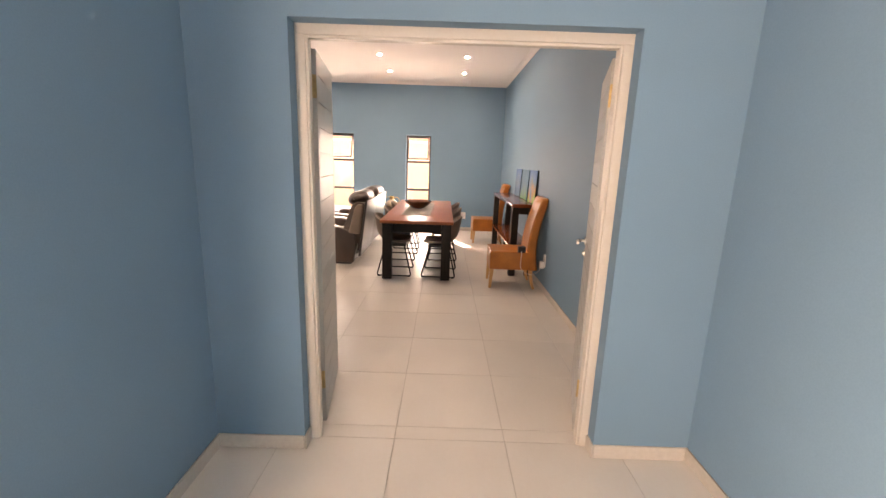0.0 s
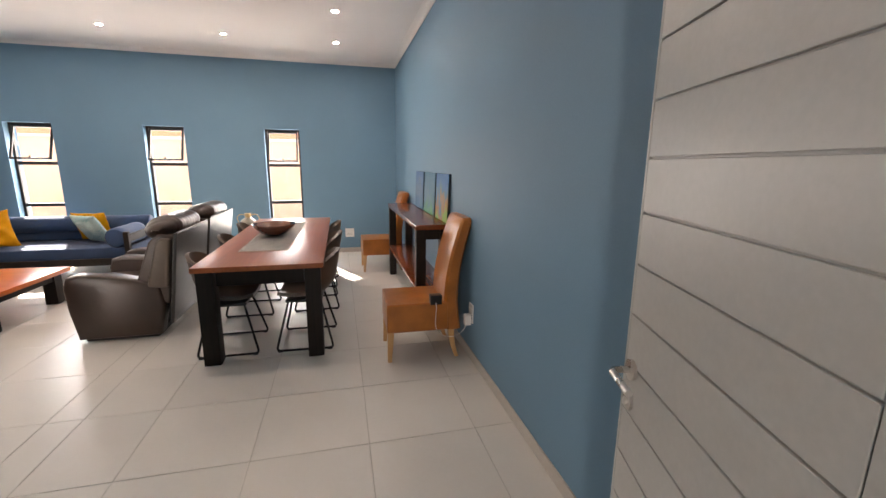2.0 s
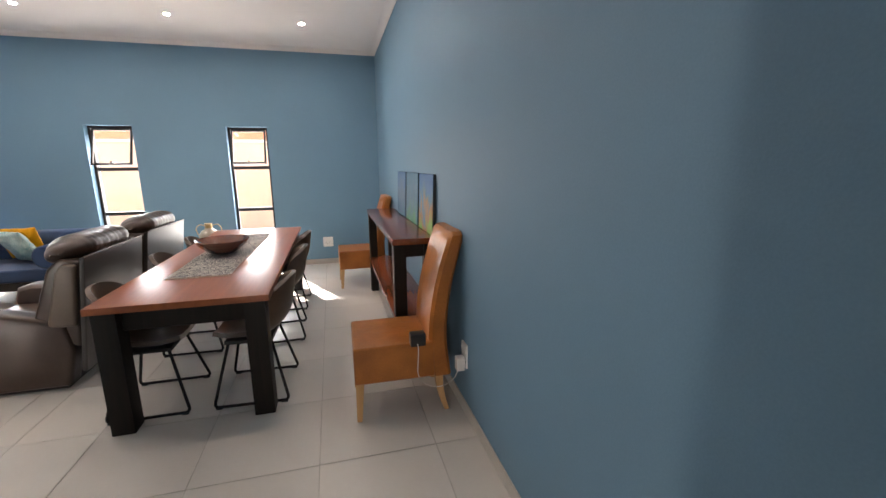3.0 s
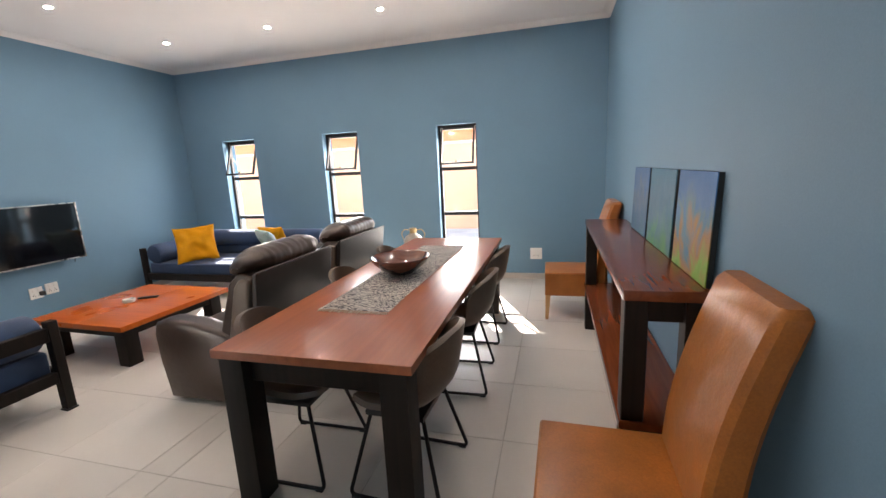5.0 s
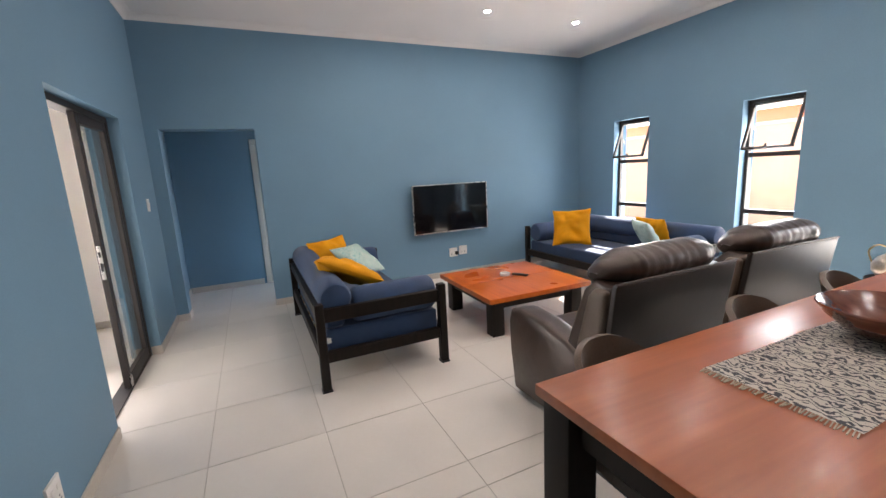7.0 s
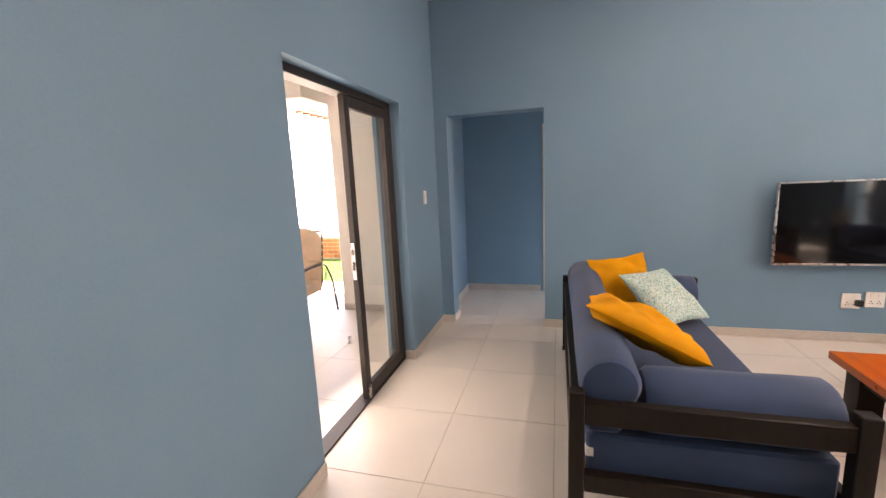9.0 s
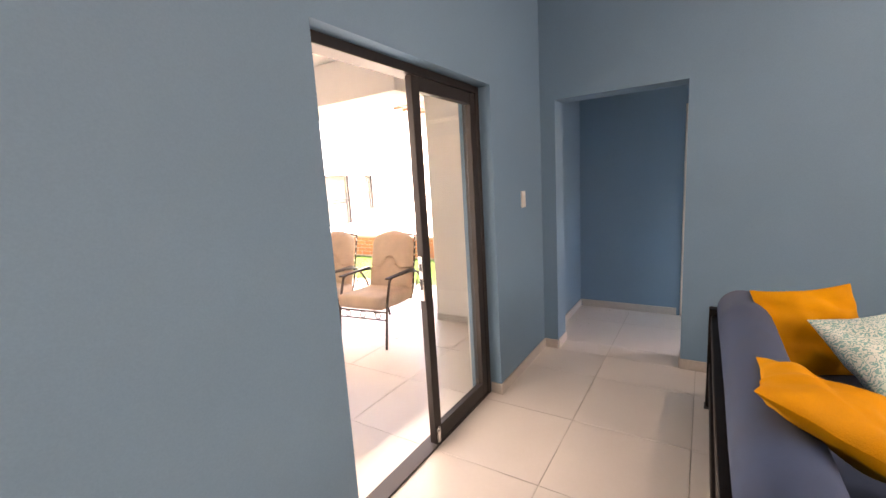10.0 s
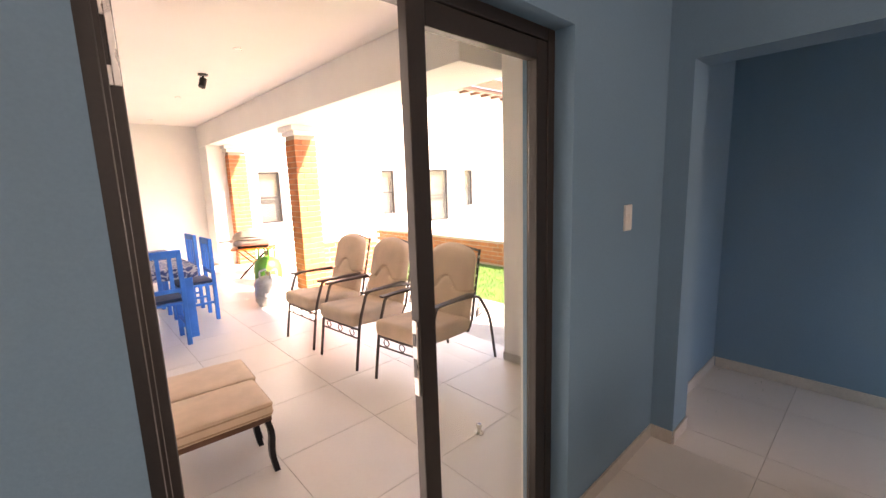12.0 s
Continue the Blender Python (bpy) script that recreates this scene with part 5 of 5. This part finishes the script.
# ---- blue table set ----
bt = thing("patio_table", "bright blue painted table with a printed cloth", "table", pose(-3.0, -0.72, 0))
part("tabletop", boxed(-0.52, 0.52, -0.85, 0.85, 0.70, 0.735, 0.005, 1), BLUEP, bt)
for sx in (-1, 1):
    for sy in (-1, 1):
        part("leg", boxed(sx * 0.46 - 0.04, sx * 0.46 + 0.04, sy * 0.78 - 0.04, sy * 0.78 + 0.04, 0, 0.70, 0.004, 1), BLUEP, bt)
bm = boxed(-0.54, 0.54, -0.87, 0.87, 0.738, 0.744, 0.002, 1)
for s in (-1, 1):
    box(bm, -0.54, 0.54, s * 0.872 - 0.003, s * 0.872 + 0.003, 0.64, 0.744)
    box(bm, s * 0.542 - 0.003, s * 0.542 + 0.003, -0.87, 0.87, 0.64, 0.744)
solid("tablecloth", bm, pattern("printed blue cloth", (0.45, 0.46, 0.50), (0.06, 0.09, 0.22), 20, 0.5), "blue and grey printed cloth over the patio table", "tablecloth", at=pose(-3.0, -0.72, 0))


def blue_chair(at):
    """Own front looks to -y."""
    c = thing("blue_chair", "bright blue painted slat-backed wooden chair", "chair", at, "blue patio chairs")
    part("seat", boxed(-0.20, 0.20, -0.20, 0.20, 0.42, 0.445, 0.005, 1), BLUEP, c)
    part("seat_pad", boxed(-0.19, 0.19, -0.18, 0.17, 0.447, 0.48, 0.012, 2), NAVY, c)
    for sx in (-1, 1):
        part("front_leg", boxed(sx * 0.18 - 0.02, sx * 0.18 + 0.02, -0.20, -0.16, 0, 0.42, 0.003, 1), BLUEP, c)
        part("back_leg", boxed(sx * 0.18 - 0.02, sx * 0.18 + 0.02, 0.16, 0.20, 0, 0.95, 0.003, 1), BLUEP, c)
        part("stretcher", boxed(sx * 0.18 - 0.012, sx * 0.18 + 0.012, -0.16, 0.16, 0.20, 0.225, 0.003, 1), BLUEP, c)
    part("top_rail", boxed(-0.16, 0.16, 0.165, 0.195, 0.88, 0.95, 0.004, 1), BLUEP, c)
    part("lower_rail", boxed(-0.16, 0.16, 0.165, 0.195, 0.54, 0.58, 0.004, 1), BLUEP, c)
    for x in (-0.10, 0.0, 0.10):
        part("slat", boxed(x - 0.017, x + 0.017, 0.172, 0.188, 0.58, 0.88, 0.002, 1), BLUEP, c)
    return c


bc = blue_chair(pose(-3.19, 0.12, 0, 0, 0, 0))
for m in (pose(-3.62, -0.55, 0, 0, 0, 90), pose(-3.60, -1.20, 0, 0, 0, 92), pose(-3.0, -1.72, 0, 0, 0, 180)):
    copy_thing(bc, m)

# ---- gas grill and bottles ----
g = thing("gas_grill", "portable domed gas grill on a folding stand", "barbecue", pose(-4.98, -2.55, 0, 0, 0, -25))
SILV = material("weathered cast aluminium", (0.42, 0.36, 0.30), 0.4, 0.7, 0.2, 8, 90, 0.1)
bm = bmesh.new()
n = 20
for lo, hi, zz, zr in ((0, 1, 0.66, 0.17),):
    rings = []
    for i in range(7):
        a = i / 6 * math.pi / 2
        rings.append([bm.verts.new((0.30 * math.cos(a) * math.cos(k * math.tau / n) * 1.1, 0.22 * math.cos(a) * math.sin(k * math.tau / n), zz + zr * math.sin(a))) for k in range(n)])
    for a, b in zip(rings, rings[1:]):
        for k in range(n):
            bm.faces.new((a[k], a[(k + 1) % n], b[(k + 1) % n], b[k]))
bmesh.ops.remove_doubles(bm, verts=bm.verts, dist=0.0005)
part("lid", bm, SILV, g, "domed lid")
part("firebox", boxed(-0.29, 0.29, -0.19, 0.19, 0.545, 0.655, 0.05, 3), SILV, g)
part("cradle", boxed(-0.24, 0.24, -0.15, 0.15, 0.50, 0.55, 0.02, 2), BLACKM, g)
for s in (-1, 1):
    part("side_shelf", boxed(min(s * 0.31, s * 0.52), max(s * 0.31, s * 0.52), -0.17, 0.17, 0.62, 0.64, 0.008, 2), SILV, g)
bm = bmesh.new()
tube(bm, bend([(-0.16, 0.22, 0.70), (-0.16, 0.28, 0.70), (0.16, 0.28, 0.70), (0.16, 0.22, 0.70)], 0.03), 0.01, 8)
part("lid_handle", bm, BLACKP, g)
for s in (-1, 1):
    bm = bmesh.new()
    tube(bm, [(s * 0.26, -0.18, 0.50), (-s * 0.24, -0.20, 0.0)], 0.012, 8)
    tube(bm, [(s * 0.26, 0.18, 0.50), (-s * 0.24, 0.20, 0.0)], 0.012, 8)
    part("stand_leg", bm, BLACKM, g)
part("stand_top", boxed(-0.36, 0.36, -0.2, 0.2, 0.478, 0.50, 0.004, 1), ORANGEW, g)


def gas_bottle(at, mat, height, radius, label):
    b = thing("gas_bottle", label, "gas bottle", at, "gas bottles")
    bm = bmesh.new()
    lathe(bm, [(radius * 0.8, 0.0), (radius * 0.82, 0.03), (radius, 0.07), (radius, height * 0.72), (radius * 0.86, height * 0.86), (radius * 0.45, height * 0.95), (radius * 0.2, height * 0.97)], 28)
    part("cylinder", bm, mat, b)
    bm = bmesh.new()
    lathe(bm, [(0.02, height * 0.97), (0.02, height * 1.03), (0.032, height * 1.04), (0.032, height * 1.10), (0.01, height * 1.11)], 16)
    part("valve", bm, BRASS, b)
    bm = bmesh.new()
    r = radius * 0.62
    for a0 in (0.4, math.pi + 0.4):
        tube(bm, bend([(r * math.cos(a0), r * math.sin(a0), height * 0.88), (r * math.cos(a0), r * math.sin(a0), height * 1.14), (r * math.cos(a0 + 1.8), r * math.sin(a0 + 1.8), height * 1.14), (r * math.cos(a0 + 1.8), r * math.sin(a0 + 1.8), height * 0.88)], 0.03), 0.012, 6)
    part("collar", bm, mat, b)
    part("label_patch", boxed(radius * 0.9, radius + 0.002, -0.03, 0.03, height * 0.36, height * 0.48, 0.001, 1), PLASTIC, b, "small pale label")
    return b


gas_bottle(pose(-4.60, -0.88, 0, 0, 0, 60), material("green enamel", (0.09, 0.30, 0.04), 0.4, 0.0, 0.2, 8, 80, 0.05), 0.60, 0.18, "green enamelled gas bottle by the grill")
gas_bottle(pose(-4.46, -0.50, 0, 0, 0, 60), material("grey enamel", (0.34, 0.34, 0.33), 0.4, 0.1, 0.2, 8, 80, 0.05), 0.40, 0.18, "small grey gas bottle in front of the green one")

bm = bmesh.new()
lathe(bm, [(0.03, 0.0), (0.03, 0.005), (0.014, 0.012), (0.012, 0.035), (0.02, 0.045), (0.016, 0.06), (0.004, 0.063)], 18)
solid("door_stop", bm, STEEL, "small steel door stop on the patio tiles", "door stop", at=pose(-4.28, 3.33, 0.0))

# ---- patio ceiling fittings ----
sp = thing("patio_spotlight", "small dark spotlight under the patio ceiling", "ceiling light", pose(-3.92, -0.28, PZ))
bm = bmesh.new()
lathe(bm, [(0.05, 0.0), (0.05, -0.015), (0.012, -0.02), (0.012, -0.05)], 18)
part("base", bm, BLACKM, sp)
bm = bmesh.new()
tube(bm, [(0.0, 0.0, -0.05), (0.03, 0.02, -0.14)], 0.035, 14)
part("head", bm, BLACKM, sp)
for y in (0.8, -1.7, -4.0):
    d = thing("patio_downlight", "recessed patio ceiling downlight switched off", "ceiling light", pose(-3.95, y, PZ - 0.0005), "patio downlights")
    bm = bmesh.new()
    lathe(bm, [(0.03, 0.0), (0.03, -0.004), (0.041, -0.005), (0.044, 0.0)], 18)
    part("ring", bm, STEEL, d)
    bm = bmesh.new()
    lathe(bm, [(0.0285, -0.001), (0.0285, -0.003), (0.004, -0.004)], 14)
    part("lamp", bm, PLASTIC, d)

# ---- yard behind the far windows ----
bm = bmesh.new()
box(bm, -12, 10, 15.0, 15.22, -0.11, 2.1)
solid("boundary_wall", bm, PEACH, "peach plastered boundary wall behind the windows", "boundary wall", "structure", smooth=False)
solid("wall_coping", boxed(-12, 10, 14.95, 15.27, 2.1, 2.16, 0.01, 1), PAVE, "pale coping on the boundary wall", "coping", "structure")
nh = thing("neighbour_house", "brick neighbouring house with a terracotta roof behind the wall", "house", pose(0, 0, 0))
part("wall", boxed(-14, 9, 20.0, 20.3, -0.11, 2.9, 0), material("far brick", (0.50, 0.24, 0.14), 0.85, 0, 0.2, 14, 60, 0.2), nh)
bm = bmesh.new()
v = [bm.verts.new(p) for p in ((-14.5, 19.4, 2.9), (9.5, 19.4, 2.9), (9.5, 23.5, 5.0), (-14.5, 23.5, 5.0))]
bm.faces.new(v)
bmesh.ops.solidify(bm, geom=bm.faces[:], thickness=0.12)
part("roof", bm, material("sun-bleached roof tile", (0.62, 0.45, 0.36), 0.8, 0, 0.2, 8, 60, 0.2), nh, smooth=False)

# ---- floor tiles ----
P, GX, GY = 0.62, 0.398, 5.81
bm = bmesh.new()
box(bm, -6.46, XR + 0.2, -6.2, YF + 0.25, -0.10, -0.004)
floor = solid("floor", bm, GROUT, "pale polished porcelain tile floor with thin dark joints", "floor", "structure", smooth=False)
tile_bm = boxed(-P / 2 + 0.0016, P / 2 - 0.0016, -P / 2 + 0.0016, P / 2 - 0.0016, -0.0035, 0.0, 0.0012, 1)
tile_me = finish(tile_bm, "tile", TILE)


def tiled(x0, x1, y0, y1):
    """Whole tiles whose centres lie in the given stretch of floor."""
    for i in range(math.floor((x0 - GX) / P), math.ceil((x1 - GX) / P)):
        for j in range(math.floor((y0 - GY) / P), math.ceil((y1 - GY) / P)):
            a, b, c, d = GX + i * P, GX + (i + 1) * P, GY + j * P, GY + (j + 1) * P
            a2, b2, c2, d2 = max(a, x0), min(b, x1), max(c, y0), min(d, y1)
            if b2 - a2 < 0.03 or d2 - c2 < 0.03:
                continue
            whole = b2 - a2 > P - 1e-6 and d2 - c2 > P - 1e-6
            me = tile_me if whole else finish(boxed(-(b2 - a2) / 2 + 0.0016, (b2 - a2) / 2 - 0.0016, -(d2 - c2) / 2 + 0.0016, (d2 - c2) / 2 - 0.0016, -0.0035, 0.0, 0.0012, 1), "tile", TILE)
            ob = new("tile", me)
            ob.parent = floor
            ob.location = ((a2 + b2) / 2, (c2 + d2) / 2, 0)


tiled(XC, XR, 2.6, YF)
tiled(XL, XC, YS1 - 0.11, YF)
tiled(HX0, HX1, -2.5, 2.6)
tiled(-6.24, XL, 4.054, 7.0)
tiled(-5.42, -1.52, PY0, YS1 - 0.11)  # patio
